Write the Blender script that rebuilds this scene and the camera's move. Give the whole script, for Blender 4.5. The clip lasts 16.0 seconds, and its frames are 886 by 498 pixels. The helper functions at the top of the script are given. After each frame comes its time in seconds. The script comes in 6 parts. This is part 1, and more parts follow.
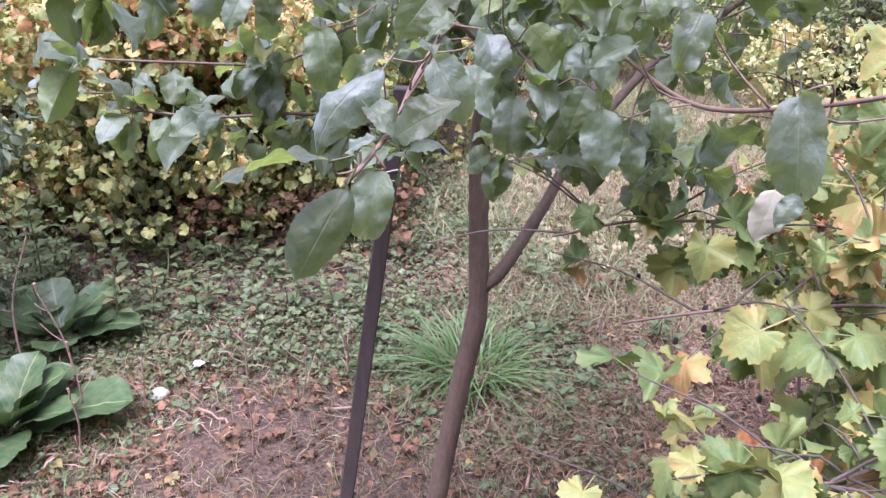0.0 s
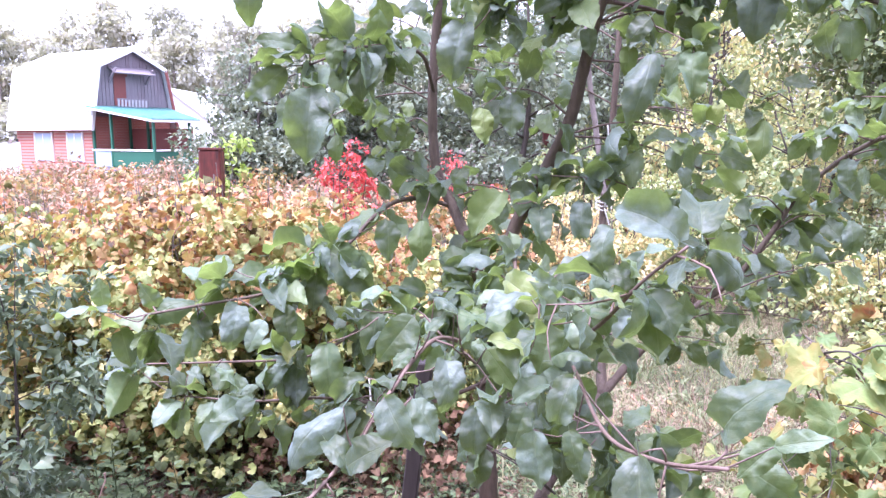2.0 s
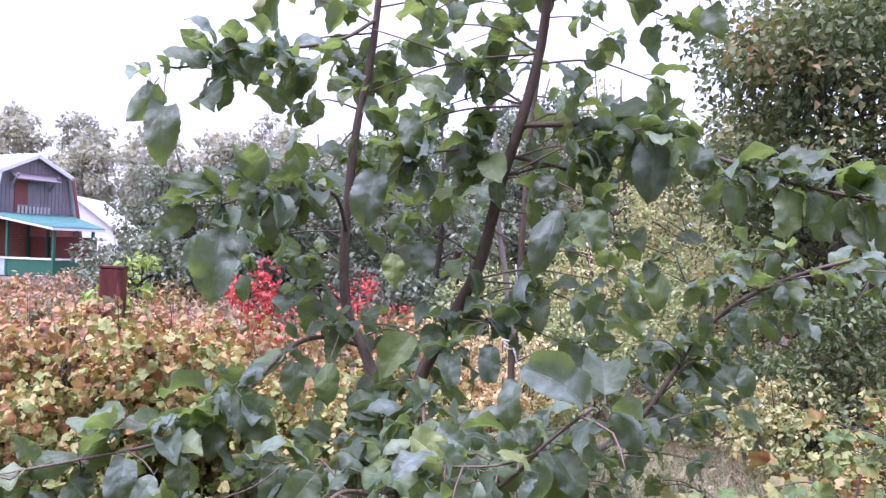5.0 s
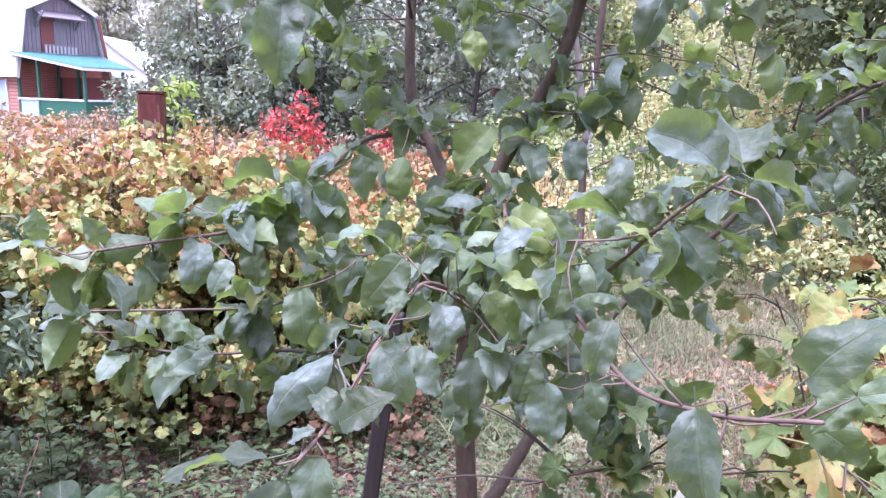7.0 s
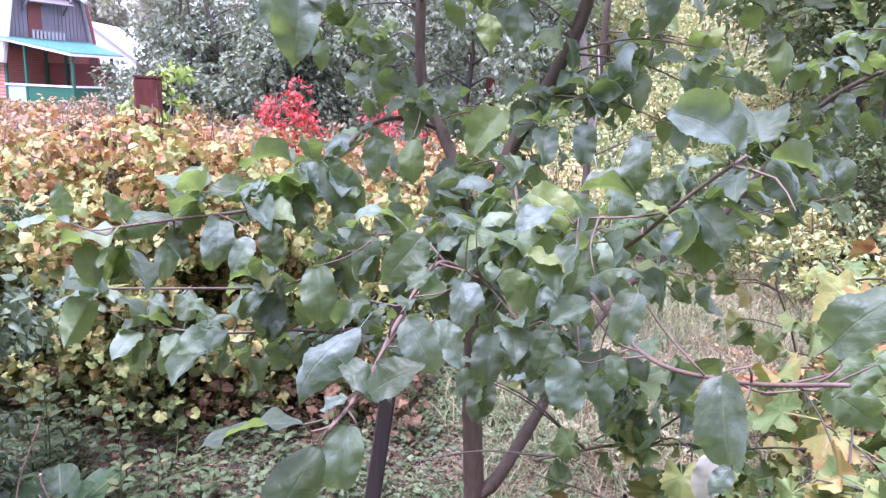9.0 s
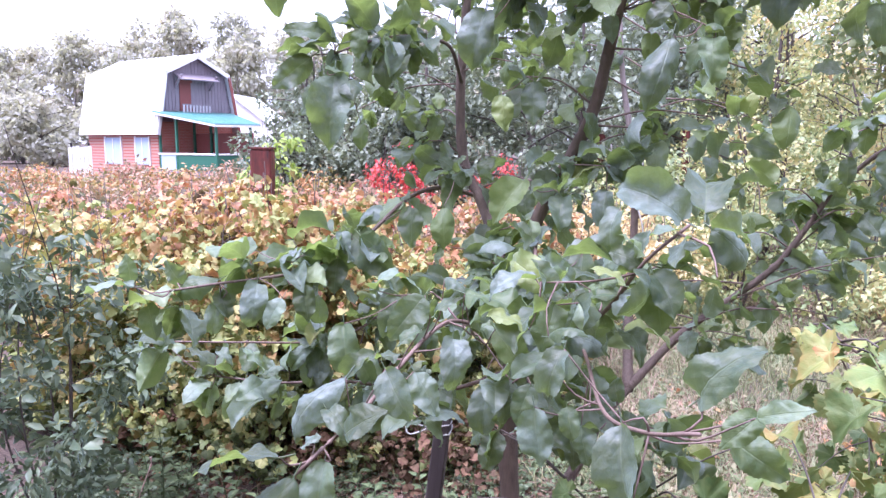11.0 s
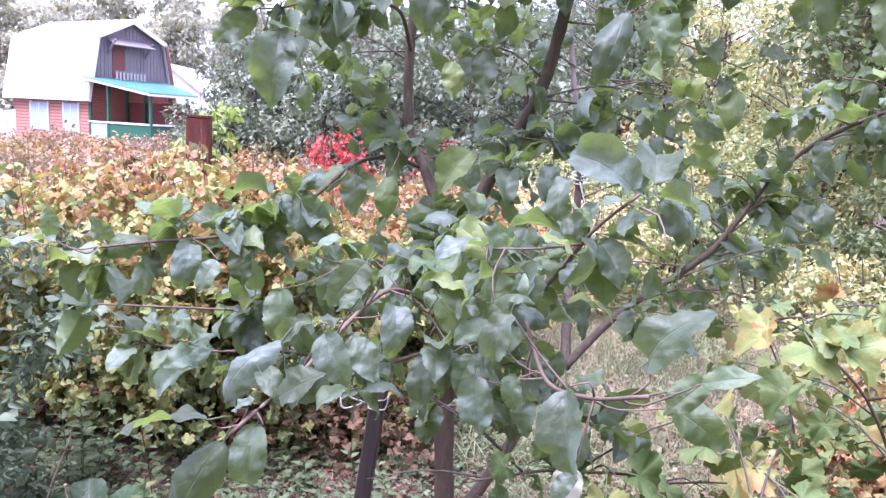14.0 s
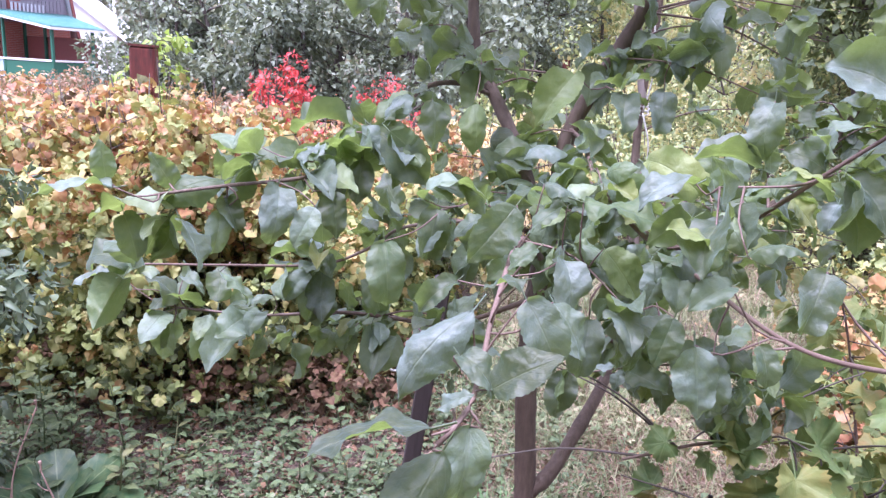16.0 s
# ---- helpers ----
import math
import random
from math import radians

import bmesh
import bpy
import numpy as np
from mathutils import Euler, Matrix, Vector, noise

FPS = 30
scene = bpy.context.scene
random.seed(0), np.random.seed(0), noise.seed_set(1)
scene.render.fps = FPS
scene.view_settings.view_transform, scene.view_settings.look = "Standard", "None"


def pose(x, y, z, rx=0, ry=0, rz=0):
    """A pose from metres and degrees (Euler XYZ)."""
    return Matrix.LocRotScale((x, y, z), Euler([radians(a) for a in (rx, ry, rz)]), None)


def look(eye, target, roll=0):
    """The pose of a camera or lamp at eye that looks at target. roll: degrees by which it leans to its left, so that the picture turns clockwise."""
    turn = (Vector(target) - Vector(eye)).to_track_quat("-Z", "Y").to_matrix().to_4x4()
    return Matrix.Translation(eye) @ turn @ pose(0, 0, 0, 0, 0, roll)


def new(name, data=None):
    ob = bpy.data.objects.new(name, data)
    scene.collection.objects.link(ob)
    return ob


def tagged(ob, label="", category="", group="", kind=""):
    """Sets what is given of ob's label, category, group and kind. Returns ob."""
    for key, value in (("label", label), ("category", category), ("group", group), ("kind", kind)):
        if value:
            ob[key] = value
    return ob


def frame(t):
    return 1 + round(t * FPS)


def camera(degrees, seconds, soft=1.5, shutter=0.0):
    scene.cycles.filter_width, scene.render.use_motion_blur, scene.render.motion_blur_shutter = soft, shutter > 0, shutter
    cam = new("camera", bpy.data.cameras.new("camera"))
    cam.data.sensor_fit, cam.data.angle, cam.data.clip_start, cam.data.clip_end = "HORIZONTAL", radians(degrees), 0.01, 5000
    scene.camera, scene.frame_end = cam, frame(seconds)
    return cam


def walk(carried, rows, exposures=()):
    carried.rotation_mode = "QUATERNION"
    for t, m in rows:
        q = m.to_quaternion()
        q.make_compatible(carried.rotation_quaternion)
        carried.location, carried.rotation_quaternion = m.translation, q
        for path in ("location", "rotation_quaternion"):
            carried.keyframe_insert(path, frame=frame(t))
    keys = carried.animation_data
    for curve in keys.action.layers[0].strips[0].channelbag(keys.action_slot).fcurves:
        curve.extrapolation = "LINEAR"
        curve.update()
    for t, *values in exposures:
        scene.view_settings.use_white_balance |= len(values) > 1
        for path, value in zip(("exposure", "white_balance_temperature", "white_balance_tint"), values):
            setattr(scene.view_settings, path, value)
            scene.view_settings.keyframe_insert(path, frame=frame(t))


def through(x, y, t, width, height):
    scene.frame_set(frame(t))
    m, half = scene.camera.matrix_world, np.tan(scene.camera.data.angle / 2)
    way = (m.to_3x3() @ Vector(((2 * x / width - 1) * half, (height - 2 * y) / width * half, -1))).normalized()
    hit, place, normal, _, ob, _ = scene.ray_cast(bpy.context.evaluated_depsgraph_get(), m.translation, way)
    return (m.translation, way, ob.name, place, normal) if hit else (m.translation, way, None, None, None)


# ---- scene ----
cam = camera(62.0, 16.0, soft=1.4)
EXPOSURE = [(0, 1.54, 5820, 37), (1, 1.84, 5570, 38), (2, 1.94, 5520, 37), (3, 1.59, 5470, 37), (5.5, 1.09, 5570, 38), (6.5, 1.49, 5520, 37), (7, 1.59, 5470, 37), (8, 1.62, 5470, 37), (10.5, 1.64, 5470, 37), (13, 1.68, 5470, 38), (14, 1.67, 5520, 37), (15, 1.69, 5570, 37), (16, 1.64, 5570, 37)]
PATH = [
    (0, (-0.023, 0.047, 1.642), (-0.02, 1.857, 0.792), 2.6),
    (0.5, (0.079, 0.016, 1.681), (-0.041, 1.854, 0.902), 2.1),
    (1, (0.158, -0.014, 1.732), (-0.091, 1.877, 1.129), 1.0),
    (1.5, (0.172, -0.026, 1.775), (-0.118, 1.899, 1.316), -1.0),
    (2, (0.151, -0.074, 1.825), (-0.111, 1.885, 1.52), -0.1),
    (2.5, (0.134, -0.119, 1.878), (-0.135, 1.857, 1.726), 1.9),
    (3, (0.143, -0.115, 1.887), (-0.08, 1.872, 1.858), 1.5),
    (3.2, (0.158, -0.113, 1.895), (-0.015, 1.879, 1.924), 0.8),
    (5.3, (0.154, -0.06, 1.865), (0.123, 1.94, 1.869), 1.7),
    (5.5, (0.148, -0.054, 1.851), (0.103, 1.945, 1.819), 1.8),
    (6, (0.151, -0.035, 1.831), (0.056, 1.96, 1.722), 2.4),
    (6.5, (0.129, -0.009, 1.789), (-0.018, 1.968, 1.526), 2.1),
    (7, (0.066, 0.035, 1.766), (-0.038, 1.991, 1.361), 1.6),
    (7.5, (-0.007, 0.06, 1.758), (-0.022, 2.007, 1.299), 1.7),
    (8, (-0.043, 0.056, 1.756), (-0.065, 2.005, 1.308), 2.2),
    (8.2, (-0.038, 0.049, 1.757), (-0.06, 2.001, 1.321), 1.8),
    (10.3, (0.174, -0.054, 1.743), (-0.065, 1.886, 1.319), 1.5),
    (10.5, (0.19, -0.063, 1.754), (-0.1, 1.873, 1.348), 0.3),
    (11, (0.221, -0.084, 1.79), (-0.189, 1.852, 1.501), 0.1),
    (11.5, (0.248, -0.084, 1.802), (-0.166, 1.861, 1.591), -0.8),
    (12, (0.257, -0.082, 1.804), (-0.062, 1.885, 1.639), -0.9),
    (12.5, (0.256, -0.078, 1.799), (-0.039, 1.893, 1.639), 0.3),
    (13, (0.246, -0.075, 1.782), (-0.065, 1.891, 1.585), 1.6),
    (13.5, (0.242, -0.07, 1.759), (-0.067, 1.883, 1.458), 1.8),
    (14, (0.208, -0.061, 1.758), (-0.035, 1.897, 1.432), 3.0),
    (14.5, (0.061, 0.008, 1.757), (-0.121, 1.974, 1.436), 2.3),
    (15, (-0.039, 0.076, 1.745), (-0.155, 2.047, 1.426), 1.9),
    (15.5, (-0.085, 0.102, 1.73), (-0.109, 2.068, 1.366), 2.3),
    (16, (-0.112, 0.122, 1.709), (-0.136, 2.066, 1.236), 3.2),
]
walk(cam, [(t, look(eye, target, roll)) for t, eye, target, roll in PATH], EXPOSURE)


# ---- light ----
SUN_ELEV, SUN_ROT = radians(68), radians(215)
world = bpy.data.worlds.new("sky")
scene.world = world
world.use_nodes = True
wn, wl = world.node_tree.nodes, world.node_tree.links
sky = wn.new("ShaderNodeTexSky")
sky.sky_type, sky.sun_disc = "NISHITA", False
sky.sun_elevation, sky.sun_rotation = SUN_ELEV, SUN_ROT
sky.air_density, sky.dust_density = 1.0, 6.0
veil = wn.new("ShaderNodeMix")          # thick bright cloud over the whole sky
veil.data_type = "RGBA"
veil.inputs["Factor"].default_value = 0.82
veil.inputs["B"].default_value = (13.4, 14.2, 16.0, 1)
wl.new(sky.outputs["Color"], veil.inputs["A"])
wl.new(veil.outputs["Result"], wn["Background"].inputs["Color"])
wn["Background"].inputs["Strength"].default_value = 0.055

sun = new("sun", bpy.data.lights.new("sun", "SUN"))
sun.data.energy, sun.data.angle, sun.data.color = 3.75, radians(50), (0.97, 0.985, 1.0)
sun.matrix_world = pose(0, 0, 20, 90 - math.degrees(SUN_ELEV), 0, 180 - math.degrees(SUN_ROT))


# ---- geometry helpers ----
def seeded(k):
    return np.random.default_rng(k)


def unit(v):
    v = np.asarray(v, float)
    return v / np.maximum(np.linalg.norm(v, axis=-1, keepdims=True), 1e-9)


def tri_mesh(name, v, t, uv=None, smooth=True):
    me = bpy.data.meshes.new(name)
    v, t = np.asarray(v, np.float32), np.asarray(t, np.int32)
    me.vertices.add(len(v))
    me.vertices.foreach_set("co", v.ravel())
    me.loops.add(t.size)
    me.loops.foreach_set("vertex_index", t.ravel())
    me.polygons.add(len(t))
    me.polygons.foreach_set("loop_start", np.arange(len(t), dtype=np.int32) * 3)
    if uv is not None:
        me.uv_layers.new(name="UVMap").data.foreach_set("uv", np.asarray(uv, np.float32)[t.ravel()].ravel())
    me.update(calc_edges=True)
    if smooth:
        me.polygons.foreach_set("use_smooth", np.ones(len(t), bool))
    me.validate()
    return me


def put(name, me, material, parent=None, label="", kind="", m=None):
    """Links a mesh as one object; a part where it has a parent."""
    ob = new(name, me)
    if material is not None and not me.materials:
        me.materials.append(material)
    ob.parent = parent
    if m is not None:
        ob.matrix_basis = m
    return tagged(ob, label, kind=kind)


def part(name, bm, material, parent, label="", bevel=0.0):
    if bevel:
        bmesh.ops.bevel(bm, geom=bm.edges[:], offset=bevel, segments=1, affect="EDGES")
    bmesh.ops.recalc_face_normals(bm, faces=bm.faces[:])
    me = bpy.data.meshes.new(name)
    bm.to_mesh(me)
    bm.free()
    return put(name, me, material, parent, label)


def thing(name, x, y, z, label, category, group="", kind="", turn=0):
    ob = tagged(new(name), label, category, group, kind)
    ob.empty_display_size = 0.1
    ob.matrix_basis = pose(x, y, z, 0, 0, turn)
    return ob


def box(bm, x0, x1, y0, y1, z0, z1, m=None):
    r = bmesh.ops.create_cube(bm, size=1, matrix=Matrix.Translation(((x0 + x1) / 2, (y0 + y1) / 2, (z0 + z1) / 2)) @ Matrix.Diagonal((x1 - x0, y1 - y0, z1 - z0, 1)))
    if m is not None:
        bmesh.ops.transform(bm, matrix=m, verts=r["verts"])
    return r["verts"]


def prism(bm, outline, depth):
    """Extrudes an outline in x, z along +y."""
    f = bm.faces.new([bm.verts.new((x, 0, z)) for x, z in outline])
    r = bmesh.ops.extrude_face_region(bm, geom=[f])
    bmesh.ops.translate(bm, vec=(0, depth, 0), verts=[e for e in r["geom"] if isinstance(e, bmesh.types.BMVert)])


def spline(points, step=0.03):
    """A smooth line through the points, with evenly laid stations."""
    p = np.asarray(points, float)
    q = np.vstack([2 * p[0] - p[1], p, 2 * p[-1] - p[-2]])
    out = []
    for i in range(1, len(q) - 2):
        n = max(2, int(np.linalg.norm(q[i + 1] - q[i]) / step) + 1)
        s = np.linspace(0, 1, n, endpoint=False)[:, None]
        a, b, c, d = q[i - 1], q[i], q[i + 1], q[i + 2]
        out.append(0.5 * (2 * b + (c - a) * s + (2 * a - 5 * b + 4 * c - d) * s ** 2 + (3 * b - a - 3 * c + d) * s ** 3))
    return np.vstack(out + [p[-1:]])


def tube_arrays(points, r0, r1, sides=8, knob=0.0, seed=0, power=1.0):
    p = np.asarray(points, float)
    n = len(p)
    tan = unit(np.gradient(p, axis=0))
    ref = np.array([0.31, 0.87, 0.38]) if abs(tan[0] @ np.array([0.31, 0.87, 0.38])) < 0.8 else np.array([1.0, 0, 0])
    a = unit(np.cross(tan, ref))
    b = np.cross(tan, a)
    s = np.linspace(0, 1, n) ** power
    r = (r0 + (r1 - r0) * s) * (1 + knob * seeded(seed).normal(size=n))
    ang = np.linspace(0, 2 * np.pi, sides, endpoint=False)
    v = p[:, None] + r[:, None, None] * (np.cos(ang)[None, :, None] * a[:, None] + np.sin(ang)[None, :, None] * b[:, None])
    v = np.vstack([v.reshape(-1, 3), p[:1], p[-1:]])
    i, j = np.meshgrid(np.arange(n - 1), np.arange(sides), indexing="ij")
    k = (j + 1) % sides
    q0, q1, q2, q3 = i * sides + j, i * sides + k, (i + 1) * sides + k, (i + 1) * sides + j
    t = np.vstack([np.stack([q0, q1, q2], -1).reshape(-1, 3), np.stack([q0, q2, q3], -1).reshape(-1, 3)])
    j = np.arange(sides)
    k = (j + 1) % sides
    caps = np.vstack([np.stack([k, j, np.full(sides, n * sides)], -1), np.stack([(n - 1) * sides + j, (n - 1) * sides + k, np.full(sides, n * sides + 1)], -1)])
    return v, np.vstack([t, caps])


def joined(pieces):
    v, t, o = [], [], 0
    for a, b in pieces:
        v.append(a)
        t.append(b + o)
        o += len(a)
    return np.vstack(v), np.vstack(t)


# ---- leaf shapes: base at the origin, length along +y, face up; about 1 long ----
def grid_leaf(width, rows=8, cols=4, fold=0.25, curl=0.4, wave=0.06, seed=0, point=0.6, stalk=0.22, belly=0.42, twist=0.0, roll=0.0, blister=0.0, drawn=0.0, pucker=0.0):
    """curl: how far the blade arches over, in radians; fold: its halves along the rib; roll: its rims; wave: how they ripple."""
    r = seeded(seed)
    ph, ph2 = r.uniform(0, 6.28, 2)
    side = r.uniform(-0.12, 0.12)
    lump = r.normal(size=(rows + 1, cols + 1)) * blister
    q = point * (1 - belly) / belly              # broad near the foot, drawn out to a point
    n = rows * 4
    turn = curl * (np.linspace(0, 1, n + 1) - 0.35)
    arc = np.vstack([[0, 0], np.cumsum(np.stack([np.cos(turn[1:]), -np.sin(turn[1:])], -1) / n, axis=0)])
    chord = arc[-1]
    long = np.hypot(*chord)
    ca, sa = chord / long
    arc = np.stack([(arc[:, 0] * ca + arc[:, 1] * sa), (-arc[:, 0] * sa + arc[:, 1] * ca)], -1) / long
    v, uv, t = [], [], []
    for i in range(rows + 1):
        a = i / rows
        w = width * (max(a, 1e-6) ** point * (1 - a) ** q / (belly ** point * (1 - belly) ** q) if 0 < a < 1 else 0.015)
        w *= 1 - drawn * max(0.0, (a - 0.72) / 0.28)
        y0, z0 = arc[i * 4]
        tan = arc[min(n, i * 4 + 1)] - arc[max(0, i * 4 - 1)]
        tan = tan / np.hypot(*tan)
        tw = twist * (a - 0.3)
        for j in range(cols + 1):
            u = 2 * j / cols - 1
            rim = abs(u) ** 1.5
            x = u * w * 0.5 * (1 + side * np.sign(u)) * (1 + (0.03 * (-1) ** i if abs(u) > 0.9 else 0))
            z = abs(u) * w * 0.5 * fold + wave * rim * np.sin(10 * a + ph + (2.2 if u > 0 else 0)) * min(1, 3 * (1 - a)) + roll * w * u * u * (0.6 + 0.4 * np.sin(3 * a + ph)) + 0.45 * wave * rim * np.sin(23 * a + ph2 + (1.1 if u > 0 else 0)) + lump[i, j] * min(1, 4 * a * (1 - a))
            if pucker:                   # the blade swells between its veins
                z += pucker * min(1.0, 6 * a * (1 - a)) * (noise.noise((x * 11 + seed * 3.1, y0 * 11, seed * 1.7)) + 0.6 * noise.noise((x * 24 + seed, y0 * 24, seed * 0.7)))
            x, z = x * np.cos(tw) - z * np.sin(tw), x * np.sin(tw) + z * np.cos(tw)
            v.append((x, stalk + y0 - tan[1] * z, z0 + tan[0] * z))
            uv.append((j / cols, a))
    c = cols + 1
    for i in range(rows):
        for j in range(cols):
            k = i * c + j
            t += [(k, k + 1, k + c + 1), (k, k + c + 1, k + c)]
    b = len(v)                                  # the stalk
    v += [(-0.012, 0, 0.0), (0.012, 0, 0.0), (0.012, stalk + 0.02, 0), (-0.012, stalk + 0.02, 0), (0, 0, -0.02), (0, stalk + 0.02, -0.02)]
    uv += [(0.5, 0)] * 6
    t += [(b, b + 1, b + 2), (b, b + 2, b + 3), (b + 1, b + 4, b + 5), (b + 1, b + 5, b + 2), (b + 4, b, b + 3), (b + 4, b + 3, b + 5)]
    return np.array(v), np.array(t), np.array(uv)


def lobed_leaf(lobes=5, seed=0, curl=0.35, cup=0.2, seg=30, depth=0.22, rings=(0.55, 1.0), fold=0.0, tooth=0.045):
    """A currant's leaf: three main lobes and two lesser ones, toothed, pleated between its veins."""
    r = seeded(seed)
    ang = np.linspace(-2.7, 2.7, seg + 1)        # 0: the tip
    peaks = ((0.0, 0.66), (1.0, 0.6), (-1.0, 0.6), (2.05, 0.47), (-2.05, 0.47))
    rad = np.max([p * (1 - depth * 2.1 * np.minimum(np.abs(ang - c), 0.8) ** 2) for c, p in peaks], axis=0)
    rad = np.maximum(rad, 0.33) * (1 + tooth * (-1.0) ** np.arange(seg + 1)) * r.uniform(0.95, 1.05, seg + 1)
    ph = r.uniform(0, 6.28, 3)
    v, uv, t = [(0, 0.42, 0)], [(0.5, 0.42)], []
    for k in rings:
        for a, q in zip(ang, rad):
            x, y = np.sin(a) * q * k, np.cos(a) * q * k
            pleat = 0.06 * k * k * np.cos(a * 6.28 + 0.4 * ph[2])
            z = -pleat - cup * k * k * 0.35 + 0.09 * k * k * np.sin(2 * a + ph[0]) + 0.07 * k * k * np.sin(5 * a + ph[1]) + fold * abs(x) - curl * max(0, y) ** 2
            v.append((x, 0.42 + y, z))
            uv.append((0.5 + 0.4 * np.sin(a) * k, 0.42 + 0.4 * np.cos(a) * k))
    c = seg + 1
    for j in range(seg):
        t.append((0, 1 + j, 2 + j))
        for m in range(len(rings) - 1):
            o = 1 + m * c + j
            t += [(o, o + c, o + c + 1), (o, o + c + 1, o + 1)]
    b = len(v)
    v += [(-0.014, -0.35, -0.15), (0.014, -0.35, -0.15), (0.014, 0.42, 0.0), (-0.014, 0.42, 0.0)]
    uv += [(0.5, 0.42)] * 4
    t += [(b, b + 1, b + 2), (b, b + 2, b + 3)]
    return np.array(v) + (0, 0.35, 0.15), np.array(t)[:, ::-1], np.array(uv)


def small_leaf(width=0.5, seed=0, curl=0.3, fold=0.3):
    """A cheap leaf of eight triangles for crowns seen from afar."""
    v = [(0, 0, 0), (-width / 2, 0.4, fold * 0.25), (0, 0.42, 0), (width / 2, 0.4, fold * 0.25), (-width / 3, 0.75, fold * 0.2 - curl * 0.3), (0, 0.77, -curl * 0.3), (width / 3, 0.75, fold * 0.2 - curl * 0.3), (0, 1, -curl * 0.6)]
    t = [(0, 2, 1), (0, 3, 2), (1, 2, 5), (1, 5, 4), (2, 3, 6), (2, 6, 5), (4, 5, 7), (5, 6, 7)]
    uv = [(0.5, 0), (0, 0.4), (0.5, 0.4), (1, 0.4), (0.1, 0.75), (0.5, 0.75), (0.9, 0.75), (0.5, 1)]
    return np.array(v, float), np.array(t), np.array(uv, float)


def chip_leaf(width=0.5, curl=0.3, fold=0.3):
    """The cheapest leaf, folded along its rib: four triangles."""
    v = [(0, 0, 0), (-width / 2, 0.48, fold * 0.25), (0, 0.5, -curl * 0.1), (width / 2, 0.45, fold * 0.25), (0, 1, -curl * 0.5)]
    t = [(0, 2, 1), (0, 3, 2), (1, 2, 4), (2, 3, 4)]
    uv = [(0.5, 0), (0, 0.48), (0.5, 0.5), (1, 0.45), (0.5, 1)]
    return np.array(v, float), np.array(t), np.array(uv, float)


def blade(width=0.03, lean=0.5, rows=3):
    v, uv, t = [], [], []
    for i in range(rows + 1):
        a = i / rows
        w = width * (1 - a) ** 0.7 + 0.002
        y, z = lean * a * a, a * (1 - 0.35 * lean * a * a)
        v += [(-w / 2, y, z), (w / 2, y, z)]
        uv += [(0, a), (1, a)]
    for i in range(rows):
        t += [(2 * i, 2 * i + 1, 2 * i + 3), (2 * i, 2 * i + 3, 2 * i + 2)]
    return np.array(v), np.array(t), np.array(uv)


def frames(p, d, n, s):
    """Poses with y along d, z as near n as may be, at p, of size s."""
    d = unit(d)
    x = np.cross(d, n)
    bad = np.linalg.norm(x, axis=1) < 0.05
    x[bad] = np.cross(d[bad], np.array([0.9, 0.3, 0.2]))
    x = unit(x)
    z = np.cross(x, d)
    m = np.zeros((len(p), 4, 4))
    s = np.broadcast_to(np.asarray(s, float), (len(p),))
    m[:, :3, 0], m[:, :3, 1], m[:, :3, 2], m[:, :3, 3], m[:, 3, 3] = x * s[:, None], d * s[:, None], z * s[:, None], p, 1
    return m


def scattered(name, shapes, ms, seed=0):
    """One mesh of many copies of the shapes, by turns chosen at random."""
    pick = seeded(seed).integers(0, len(shapes), len(ms))
    vs, ts, us, o = [], [], [], 0
    for k, (v, t, uv) in enumerate(shapes):
        m = ms[pick == k]
        if not len(m):
            continue
        w = np.einsum("nij,kj->nki", m[:, :3, :3], v) + m[:, None, :3, 3]
        vs.append(w.reshape(-1, 3))
        ts.append((t[None] + (np.arange(len(m)) * len(v))[:, None, None]).reshape(-1, 3) + o)
        us.append(np.tile(uv, (len(m), 1)))
        o += len(m) * len(v)
    return tri_mesh(name, np.vstack(vs), np.vstack(ts), np.vstack(us))


def leaf_parts(name, meshes, ms, parent, seed=0):
    """Leaves as objects of their own on shared meshes."""
    pick = seeded(seed).integers(0, len(meshes), len(ms))
    for k, m in zip(pick, ms):
        put(name, meshes[k], None, parent, m=Matrix(m.tolist()))


